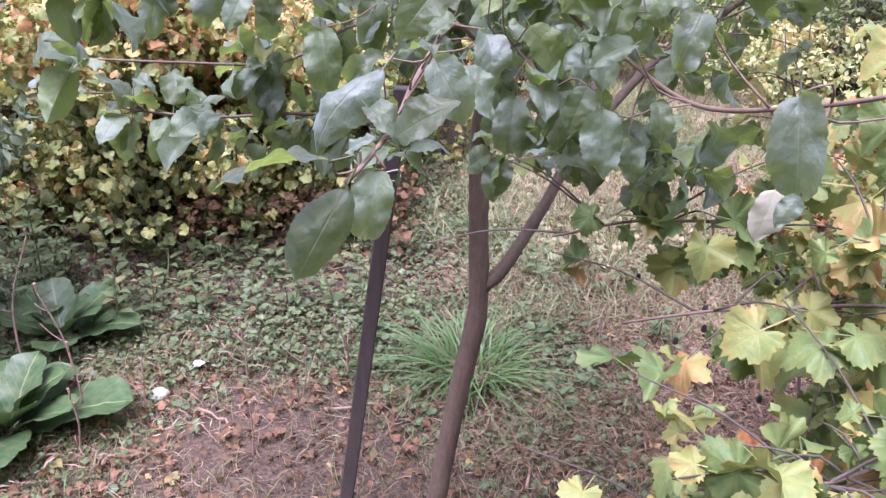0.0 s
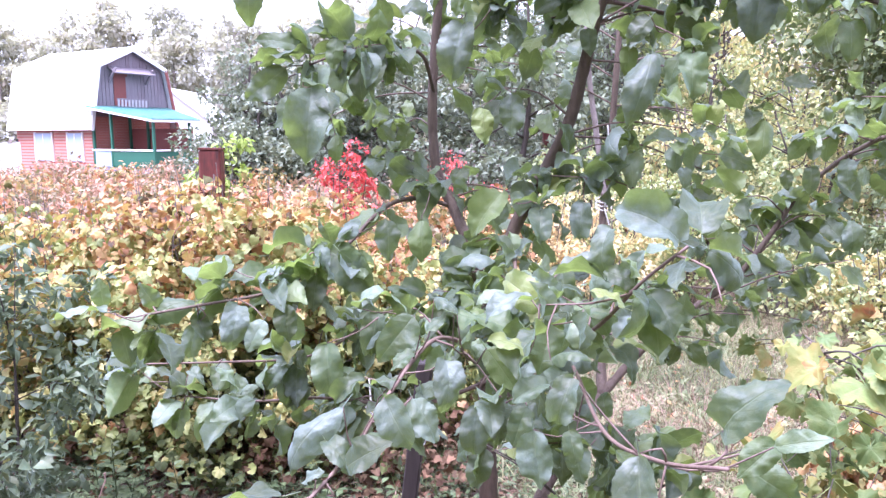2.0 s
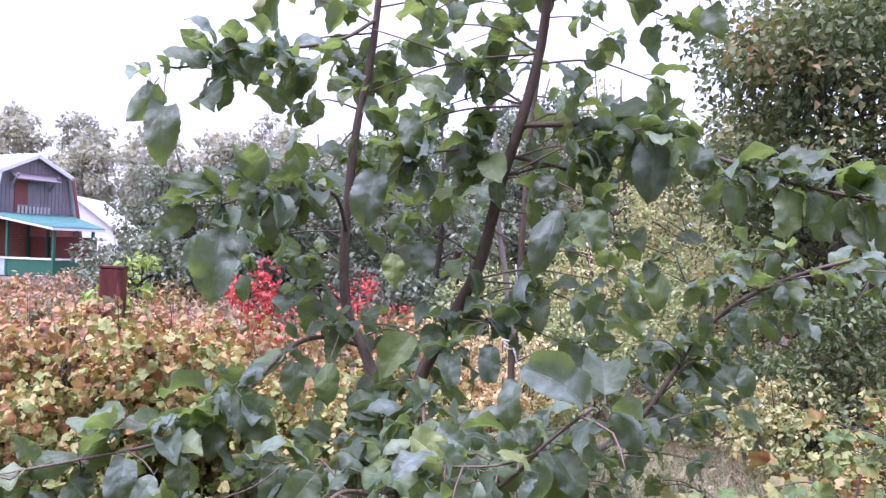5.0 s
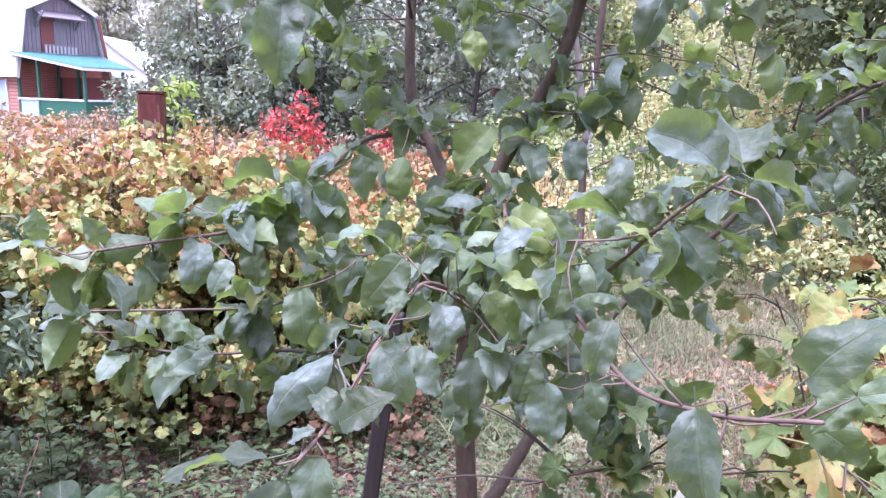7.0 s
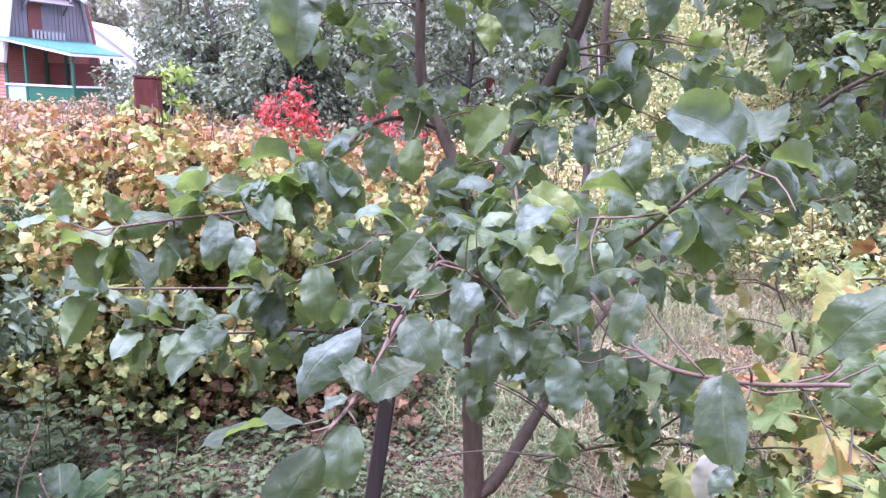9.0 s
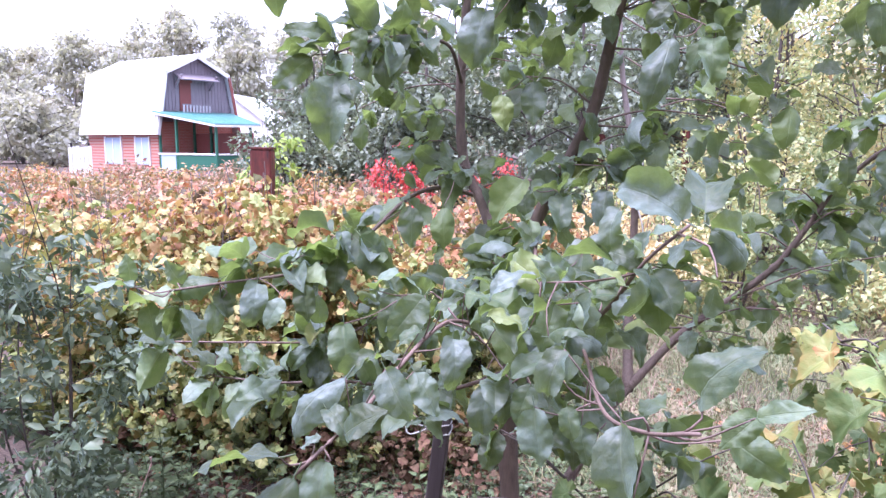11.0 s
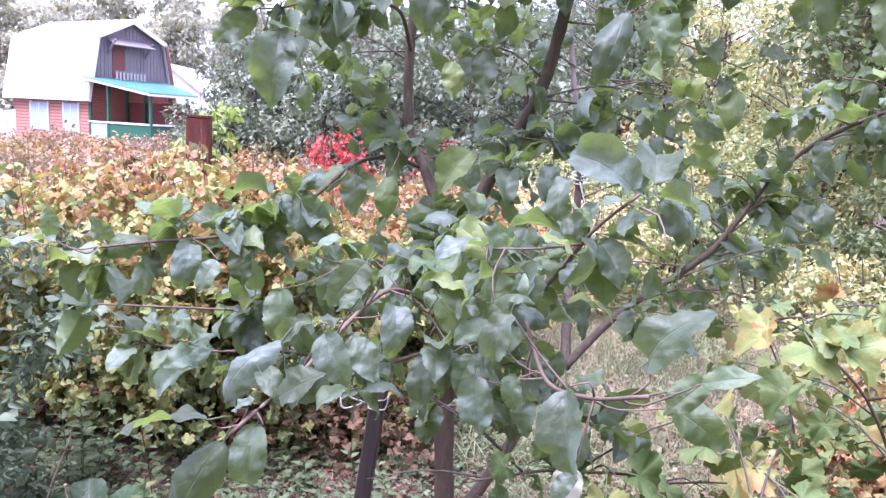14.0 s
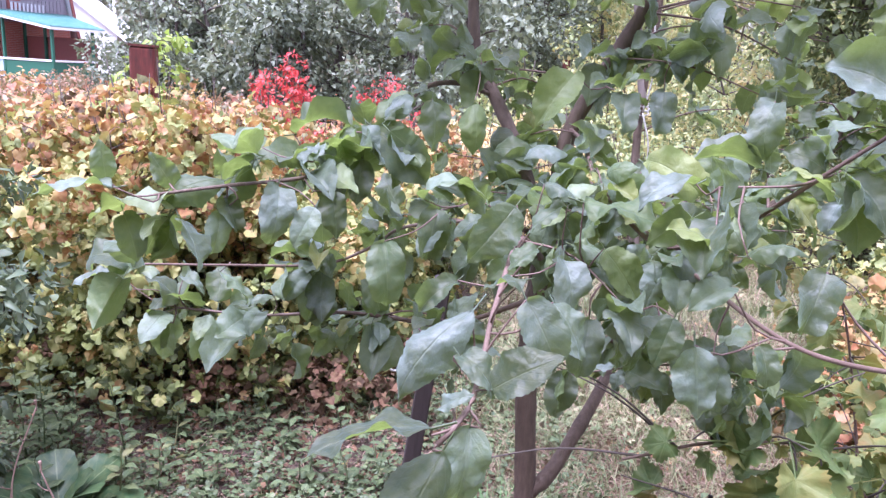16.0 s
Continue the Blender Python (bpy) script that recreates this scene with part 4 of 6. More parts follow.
woody("grape_vine", -1.95, 4.4, 2.4, 0.17, 420, 0.05, lime_mass, dark_bark, "young vine with lime-green leaves behind the post", "vine", 162, base=0.8, trunk=0.006, stems=5, clumps=25, shapes=FAR_LEAF)

woody("currant_bush", -1.76, 3.95, 1.96, 0.36, 1100, 0.062, orange_mass, dark_bark, "currant bush turned orange before the iron post", "bush", 128, "bushes behind the apple tree", 0.6, 0.008, 7, 60, 0.4, ROUND, 0.3, (orange_meshes, 0), 80)

cream_mass = leaf_material("cream_leaf", [(0.0, (0.3, 0.26, 0.12)), (0.4, (0.7, 0.56, 0.3)), (0.75, (0.85, 0.62, 0.38)), (1.0, (0.7, 0.36, 0.18))], False, patch_scale=2.0, glow=0.35, rough=0.6)
for x, y, h in ((0.62, 7.0, 1.75), (0.1, 7.3, 1.6)):
    woody("gooseberry_bush", x, y, h, 0.5, 2400, 0.055, cream_mass, dark_bark, "bush with pale cream and peach autumn leaves", "bush", int(h * 300), "pale bushes beyond the path", 0.15, 0.01, 7, 45, 0.4)

# the sapling and weeds by the border
woody("sapling", -1.88, 2.35, 2.1, 0.42, 3600, 0.055, sapling_mass, dark_bark, "slender sapling with small dark green leaves", "sapling", 170, base=0.15, trunk=0.006, stems=5, clumps=60, shapes=LANCE + FAR_LEAF)

# bushes to the side of the grass path
for i, (x, y, h, s) in enumerate([(2.05, 2.8, 1.2, 0.5), (2.8, 3.5, 1.2, 0.55), (2.3, 2.3, 1.3, 0.5), (3.3, 4.6, 1.3, 0.6), (4.1, 5.3, 1.45, 0.65), (3.4, 3.0, 1.35, 0.6), (2.75, 4.3, 0.9, 0.45), (1.9, 3.4, 0.75, 0.36)]):
    woody("currant_bush", x, y, h, s, 2600, 0.054, orange_mass if i in (0, 1, 4, 7) else yellow_mass, dark_bark, "straggling currant bush with yellow and rust leaves", "bush", 180 + i, "bushes beside the path", 0.15, 0.008, 8, 55, 0.4, ROUND, 0.6, (orange_meshes if i in (0, 1, 4, 7) else round_meshes, 0), 100)


# ---- the apple tree ----
TRUNK = [(-0.055, 1.42, -0.06), (-0.045, 1.42, 0.08), (-0.028, 1.42, 0.19), (-0.008, 1.42, 0.33), (0.02, 1.42, 0.576), (0.039, 1.42, 0.71), (0.058, 1.42, 0.841), (0.057, 1.42, 0.937), (0.046, 1.43, 1.11), (0.044, 1.44, 1.25), (0.054, 1.45, 1.35), (0.064, 1.45, 1.44)]
LIMB_S = [(0.3, 1.6, 1.225), (0.3, 1.7, 1.3), (0.304, 1.82, 1.39), (0.312, 1.88, 1.46), (0.315, 1.915, 1.645), (0.329, 1.92, 1.811), (0.336, 1.92, 1.967), (0.35, 1.92, 2.224), (0.369, 1.9, 2.42), (0.38, 1.88, 2.6)]
LIMB_C = [(0.064, 1.44, 1.405), (0.073, 1.46, 1.52), (0.086, 1.475, 1.603), (0.118, 1.475, 1.679), (0.168, 1.47, 1.772), (0.206, 1.45, 1.859), (0.228, 1.42, 1.953), (0.248, 1.38, 2.045), (0.273, 1.34, 2.129), (0.302, 1.31, 2.256), (0.315, 1.28, 2.386), (0.335, 1.26, 2.6)]
LIMB_L = [(0.06, 1.44, 1.41), (-0.0, 1.52, 1.57), (-0.047, 1.58, 1.665), (-0.078, 1.6, 1.715), (-0.095, 1.61, 1.794), (-0.098, 1.62, 1.944), (-0.079, 1.62, 2.162), (-0.048, 1.6, 2.319), (-0.029, 1.58, 2.498), (-0.02, 1.57, 2.65)]
LIMB_R = [(0.066, 1.42, 0.915), (0.107, 1.43, 0.954), (0.191, 1.5, 1.077), (0.244, 1.55, 1.175), (0.318, 1.62, 1.245), (0.411, 1.68, 1.336), (0.491, 1.71, 1.395), (0.619, 1.73, 1.496), (0.689, 1.74, 1.592), (0.751, 1.75, 1.686), (0.85, 1.74, 1.78), (0.984, 1.72, 1.851), (1.1, 1.7, 1.89)]
LIMB_F = [(0.32, 1.915, 1.66), (0.305, 1.92, 1.74), (0.29, 1.925, 1.84), (0.272, 1.93, 1.95), (0.26, 1.93, 2.08), (0.25, 1.94, 2.3)]
SIDE = [(0.273, 1.34, 2.126), (0.352, 1.33, 2.128), (0.422, 1.33, 2.126), (0.497, 1.33, 2.106), (0.58, 1.33, 2.09), (0.664, 1.32, 2.064), (0.751, 1.3, 2.03), (0.84, 1.27, 2.005), (0.95, 1.24, 1.98), (1.05, 1.2, 1.95)]
SIDE_IN = [(0.25, 1.4, 2.04), (0.193, 1.4, 2.085), (0.136, 1.36, 2.077), (0.06, 1.3, 2.055)]
SIDE_OUT = [(0.262, 1.37, 2.07), (0.34, 1.4, 2.06), (0.406, 1.45, 2.056), (0.514, 1.5, 2.106), (0.62, 1.52, 2.17)]
ARCH = [(-0.05, 1.58, 1.665), (-0.112, 1.56, 1.685), (-0.17, 1.53, 1.679), (-0.205, 1.47, 1.652), (-0.233, 1.4, 1.614), (-0.27, 1.3, 1.565), (-0.297, 1.2, 1.562), (-0.32, 1.12, 1.555), (-0.394, 1.02, 1.555), (-0.465, 0.985, 1.546)]
UP_L = [(-0.095, 1.615, 1.92), (-0.109, 1.55, 1.994), (-0.148, 1.5, 2.007), (-0.188, 1.42, 2.003), (-0.23, 1.33, 1.981), (-0.272, 1.26, 1.952)]
TOP_L = [(-0.04, 1.59, 2.4), (-0.094, 1.5, 2.332), (-0.177, 1.42, 2.287), (-0.255, 1.35, 2.27), (-0.354, 1.3, 2.213), (-0.4, 1.28, 2.209)]
LOW_L = [(0.05, 1.43, 1.31), (-0.06, 1.42, 1.265), (-0.135, 1.4, 1.255), (-0.203, 1.36, 1.276), (-0.302, 1.33, 1.292), (-0.433, 1.32, 1.282), (-0.575, 1.31, 1.29)]
MID_L = [(0.055, 1.445, 1.42), (-0.035, 1.42, 1.447), (-0.12, 1.39, 1.45), (-0.202, 1.36, 1.44), (-0.252, 1.33, 1.409), (-0.326, 1.3, 1.384), (-0.457, 1.22, 1.396), (-0.565, 1.15, 1.41)]
LOW_R = [(0.048, 1.43, 1.33), (0.1, 1.33, 1.31), (0.17, 1.22, 1.3), (0.25, 1.12, 1.32), (0.31, 1.04, 1.33)]
NEAR_L = [(0.05, 1.44, 1.38), (0.034, 1.3, 1.42), (-0.02, 1.1, 1.49), (-0.06, 0.9, 1.46), (-0.075, 0.8, 1.437), (-0.09, 0.7, 1.43), (-0.114, 0.68, 1.406)]
NEAR_R = [(0.088, 1.47, 1.617), (0.1, 1.38, 1.6), (0.112, 1.28, 1.548), (0.165, 1.19, 1.49), (0.205, 1.05, 1.468), (0.233, 0.813, 1.462), (0.27, 0.64, 1.505), (0.309, 0.53, 1.55)]
TWIG_R = [(0.17, 1.18, 1.488), (0.2, 1.12, 1.488), (0.24, 1.0, 1.55), (0.281, 0.884, 1.637), (0.33, 0.85, 1.69)]

# single leaves: foot, tip, breadth for its length, and how far the blade is turned out from the tree
SET_1 = [
    (-0.516, 0.960, 1.563, -0.520, 0.957, 1.607, 1.00, 0.90),
    (-0.504, 0.950, 1.558, -0.579, 0.929, 1.547, 0.55, 0.30),
    (-0.451, 1.000, 1.547, -0.545, 0.985, 1.512, 0.55, 0.50),
    (-0.516, 1.000, 1.517, -0.500, 0.994, 1.462, 1.00, 0.80),
    (-0.459, 1.020, 1.548, -0.483, 1.011, 1.589, 0.82, 0.70),
    (-0.401, 1.030, 1.559, -0.467, 1.018, 1.524, 0.76, 0.60),
    (-0.405, 1.040, 1.537, -0.388, 1.034, 1.496, 0.90, 0.80),
    (-0.410, 1.040, 1.518, -0.421, 1.037, 1.466, 1.00, 0.90),
    (-0.335, 1.040, 1.556, -0.346, 1.037, 1.486, 1.00, 0.90),
    (-0.286, 1.030, 1.533, -0.309, 1.018, 1.485, 1.00, 0.60),
    (-0.279, 1.100, 1.544, -0.270, 1.097, 1.483, 0.76, 0.90),
    (-0.250, 1.200, 1.576, -0.257, 1.194, 1.512, 1.00, 0.80),
]
SET_2 = [
    (-0.241, 1.250, 1.615, -0.160, 1.238, 1.542, 0.68, 0.60),
    (-0.159, 1.380, 1.660, -0.156, 1.378, 1.579, 1.00, 0.95),
    (-0.089, 1.380, 1.657, -0.086, 1.377, 1.577, 0.80, 0.90),
    (-0.138, 1.200, 1.509, -0.149, 1.197, 1.435, 1.00, 0.90),
    (-0.205, 1.100, 1.477, -0.199, 1.100, 1.392, 0.83, 1.00),
    (-0.156, 1.120, 1.535, -0.075, 1.102, 1.534, 0.55, 0.40),
    (-0.037, 1.000, 1.555, -0.088, 0.991, 1.488, 0.71, 0.70),
    (0.024, 1.000, 1.558, -0.018, 0.985, 1.526, 0.55, 0.50),
    (0.034, 0.950, 1.572, 0.123, 0.932, 1.549, 0.55, 0.40),
    (0.076, 1.380, 1.715, 0.021, 1.371, 1.632, 0.73, 0.70),
    (0.078, 1.380, 1.599, 0.075, 1.377, 1.554, 1.00, 0.90),
    (-0.006, 1.000, 1.582, 0.030, 0.985, 1.561, 0.55, 0.50),
]
SET_3 = [
    (0.136, 1.100, 1.602, 0.183, 1.088, 1.571, 0.98, 0.60),
    (0.141, 0.900, 1.606, 0.085, 0.885, 1.578, 0.55, 0.50),
    (0.251, 1.000, 1.694, 0.249, 0.997, 1.631, 0.82, 0.90),
    (0.280, 0.950, 1.657, 0.330, 0.935, 1.672, 0.55, 0.50),
    (0.332, 0.950, 1.648, 0.382, 0.932, 1.644, 0.55, 0.40),
    (0.213, 0.950, 1.584, 0.255, 0.935, 1.598, 0.55, 0.50),
    (0.261, 0.950, 1.586, 0.298, 0.935, 1.589, 0.55, 0.50),
    (0.140, 0.820, 1.556, 0.091, 0.805, 1.572, 0.55, 0.50),
    (0.166, 0.800, 1.554, 0.211, 0.785, 1.559, 0.55, 0.50),
    (0.189, 0.700, 1.568, 0.175, 0.694, 1.520, 1.00, 0.80),
    (0.163, 0.820, 1.518, 0.123, 0.808, 1.496, 0.76, 0.60),
    (0.017, 0.950, 1.505, 0.014, 0.947, 1.432, 0.73, 0.90),
]
SET_4 = [
    (0.073, 1.000, 1.508, 0.116, 0.994, 1.449, 0.82, 0.80),
    (-0.019, 0.900, 1.527, -0.048, 0.888, 1.505, 1.00, 0.60),
    (-0.034, 0.850, 1.505, -0.076, 0.835, 1.496, 0.55, 0.50),
    (-0.039, 0.790, 1.502, -0.008, 0.786, 1.442, 0.94, 0.85),
    (-0.009, 0.820, 1.492, 0.020, 0.817, 1.438, 0.64, 0.90),
    (-0.089, 0.780, 1.491, -0.148, 0.768, 1.409, 0.45, 0.60),
    (-0.103, 0.950, 1.471, -0.142, 0.938, 1.437, 0.54, 0.60),
    (0.064, 1.000, 1.417, 0.057, 0.997, 1.345, 1.00, 0.90),
    (0.119, 1.050, 1.402, 0.131, 1.047, 1.339, 0.98, 0.90),
    (0.137, 0.900, 1.458, 0.120, 0.894, 1.404, 0.75, 0.80),
    (0.146, 0.850, 1.445, 0.157, 0.847, 1.371, 0.79, 0.90),
    (0.206, 0.950, 1.386, 0.217, 0.947, 1.329, 0.99, 0.90),
]
SET_5 = [
    (0.190, 0.800, 1.467, 0.198, 0.791, 1.429, 1.00, 0.70),
    (0.038, 1.300, 1.877, 0.046, 1.297, 1.813, 1.00, 0.90),
    (-0.252, 1.350, 1.826, -0.251, 1.347, 1.774, 0.77, 0.90),
    (-0.362, 1.250, 1.601, -0.274, 1.229, 1.614, 0.55, 0.30),
    (-0.394, 1.150, 1.594, -0.427, 1.132, 1.582, 0.55, 0.40),
    (-0.558, 1.300, 1.347, -0.522, 1.285, 1.325, 0.55, 0.50),
    (-0.675, 1.300, 1.351, -0.732, 1.279, 1.329, 0.55, 0.30),
    (-0.645, 1.300, 1.321, -0.698, 1.282, 1.312, 0.55, 0.40),
    (-0.589, 1.300, 1.314, -0.619, 1.285, 1.276, 0.55, 0.50),
    (-0.600, 1.300, 1.272, -0.601, 1.297, 1.220, 0.96, 0.90),
    (-0.489, 1.280, 1.367, -0.445, 1.265, 1.323, 0.55, 0.50),
    (-0.406, 1.300, 1.324, -0.441, 1.285, 1.309, 0.55, 0.50),
]
SET_6 = [
    (-0.306, 1.300, 1.329, -0.342, 1.288, 1.290, 0.81, 0.60),
    (-0.341, 1.280, 1.374, -0.377, 1.268, 1.331, 0.76, 0.60),
    (-0.378, 1.250, 2.131, -0.377, 1.247, 2.028, 0.60, 0.90),
    (-0.279, 1.250, 1.982, -0.361, 1.241, 1.994, 0.46, 0.70),
    (-0.257, 1.250, 1.969, -0.351, 1.232, 1.947, 0.55, 0.40),
    (-0.313, 1.250, 1.946, -0.387, 1.244, 1.893, 0.56, 0.80),
    (-0.257, 1.220, 1.911, -0.269, 1.218, 1.785, 0.61, 0.95),
    (-0.230, 1.300, 2.004, -0.236, 1.297, 1.950, 1.00, 0.90),
    (-0.202, 1.350, 1.961, -0.196, 1.347, 1.894, 0.77, 0.90),
    (-0.164, 1.420, 1.980, -0.163, 1.417, 1.927, 1.00, 0.90),
    (0.006, 1.300, 2.026, -0.015, 1.298, 1.927, 0.72, 0.95),
    (0.064, 1.300, 2.128, 0.081, 1.297, 2.055, 0.81, 0.90),
]
SET_7 = [
    (0.096, 1.300, 2.025, 0.102, 1.297, 1.978, 1.00, 0.90),
    (-0.009, 1.350, 2.088, -0.013, 1.344, 2.047, 1.00, 0.80),
    (0.092, 1.350, 1.904, 0.093, 1.347, 1.826, 0.73, 0.90),
    (0.230, 1.360, 2.021, 0.236, 1.351, 1.972, 1.00, 0.70),
    (0.329, 1.250, 2.022, 0.293, 1.244, 1.978, 1.00, 0.80),
    (0.329, 1.220, 1.960, 0.295, 1.214, 1.845, 0.48, 0.80),
    (0.398, 1.250, 1.963, 0.401, 1.244, 1.890, 0.80, 0.80),
    (0.516, 1.300, 2.095, 0.509, 1.297, 1.987, 0.77, 0.90),
    (0.610, 1.300, 2.083, 0.601, 1.291, 2.028, 1.00, 0.70),
    (0.592, 1.400, 1.921, 0.645, 1.388, 1.912, 0.91, 0.60),
    (0.488, 1.400, 1.787, 0.544, 1.391, 1.763, 0.81, 0.70),
    (0.694, 1.680, 1.747, 0.700, 1.674, 1.703, 1.00, 0.80),
]
SET_8 = [
    (0.748, 1.680, 1.754, 0.748, 1.674, 1.697, 1.00, 0.80),
    (0.825, 1.680, 1.774, 0.833, 1.677, 1.708, 0.85, 0.90),
    (0.923, 1.680, 1.825, 0.930, 1.677, 1.772, 1.00, 0.90),
    (0.235, 1.420, 1.694, 0.230, 1.417, 1.623, 1.00, 0.90),
    (0.195, 1.320, 1.581, 0.192, 1.314, 1.495, 0.91, 0.80),
    (0.313, 0.570, 1.567, 0.360, 0.562, 1.612, 0.68, 0.75),
    (0.366, 0.600, 1.542, 0.410, 0.588, 1.556, 0.45, 0.60),
    (0.375, 0.620, 1.538, 0.341, 0.608, 1.509, 0.71, 0.60),
    (0.358, 0.660, 1.496, 0.409, 0.654, 1.464, 0.69, 0.80),
    (0.249, 0.620, 1.520, 0.263, 0.614, 1.436, 0.50, 0.55),
    (0.260, 0.600, 1.443, 0.245, 0.597, 1.418, 0.84, 0.90),
    (-0.110, 0.660, 1.411, -0.154, 0.656, 1.324, 0.51, 0.85),
]
SET_9 = [
    (-0.118, 0.640, 1.442, -0.207, 0.622, 1.420, 0.60, -0.30),
    (-0.088, 0.700, 1.414, -0.097, 0.697, 1.348, 0.68, 0.90),
    (-0.100, 0.740, 1.462, -0.072, 0.731, 1.428, 0.86, 0.70),
    (-0.071, 0.720, 1.439, -0.016, 0.708, 1.476, 0.62, 0.60),
    (-0.114, 0.700, 1.429, -0.088, 0.688, 1.447, 0.58, 0.60),
]

# seed, fold, curl, ripple, twist, rolled rims
APPLE_FORMS = ((1, 0.25, 0.7, 0.045, 0.25, -0.15), (2, 0.4, 1.2, 0.06, -0.45, 0.1), (3, 0.2, 1.8, 0.05, 0.45, -0.4), (4, 0.6, 0.8, 0.06, -0.35, -0.3), (5, 0.35, 2.3, 0.07, 0.7, -0.2), (6, 1.0, 1.1, 0.05, -0.7, 0.0), (7, -0.3, 1.2, 0.07, 0.5, 0.4), (8, 0.4, 0.5, 0.08, -0.3, -0.4), (9, 0.15, 1.5, 0.09, 0.8, 0.35), (10, 0.8, 1.6, 0.06, 0.4, -0.3))
APPLE_SHAPES = [grid_leaf(0.64, 16, 6, f, c, w, k, 0.48, 0.2, 0.4, tw, ro, 0.012, 0.55) for k, f, c, w, tw, ro in APPLE_FORMS]
apple_meshes = []
for v, t, uv in [grid_leaf(0.64, 26, 10, f, c, w * 1.15, k, 0.48, 0.2, 0.4, tw, ro, 0.0, 0.55, 0.02) for k, f, c, w, tw, ro in APPLE_FORMS]:
    me = tri_mesh("leaf", v, t, uv)
    me.materials.append(apple_leaf)
    apple_meshes.append(me)

pale_mesh = tri_mesh("leaf", *APPLE_SHAPES[0])
pale_mesh.materials.append(leaf_material("dry_leaf", [(0.0, (0.5, 0.48, 0.4)), (1.0, (0.62, 0.6, 0.52))], True, veins="feather", vein_strength=0.3, glow=0.25, rough=0.7))


def spur_leaves(line, count, seed, start=0.25, size=0.085, droop=0.4, spread=0.03):
    """Leaves in small rosettes along a branch."""
    r = seeded(seed)
    p, d = [], []
    line = np.asarray(line)
    tan = unit(np.gradient(line, axis=0))
    n = max(1, count // 5)
    at = np.sort(r.uniform(start, 1.0, n))
    at[-1] = 1.0
    for a in at:
        i = min(len(line) - 1, int(a * (len(line) - 1)))
        foot = line[i] + r.normal(size=3) * spread * 0.5
        ref = unit(r.normal(size=3))
        s = unit(np.cross(tan[i], ref))
        q = np.cross(tan[i], s)
        for k in range(5):
            g2 = k * 2.4 + r.uniform(0, 0.8)
            out = np.cos(g2) * s + np.sin(g2) * q
            d.append(out * 0.85 + tan[i] * r.uniform(0, 0.7) + (0, 0, -droop * r.uniform(0.3, 1.6)) + r.normal(size=3) * 0.15)
            p.append(foot + tan[i] * r.uniform(-0.02, 0.02))
    p, d = np.array(p), np.array(d)
    nor = unit(r.normal(size=p.shape) * 0.6 + (0, -0.12, 1.0))
    return frames(p, d, nor, size * r.uniform(0.5, 1.2, len(p)))


pale_twig = bark("pale_twig", (0.16, 0.12, 0.11), (0.42, 0.35, 0.33), 110, 0.65)


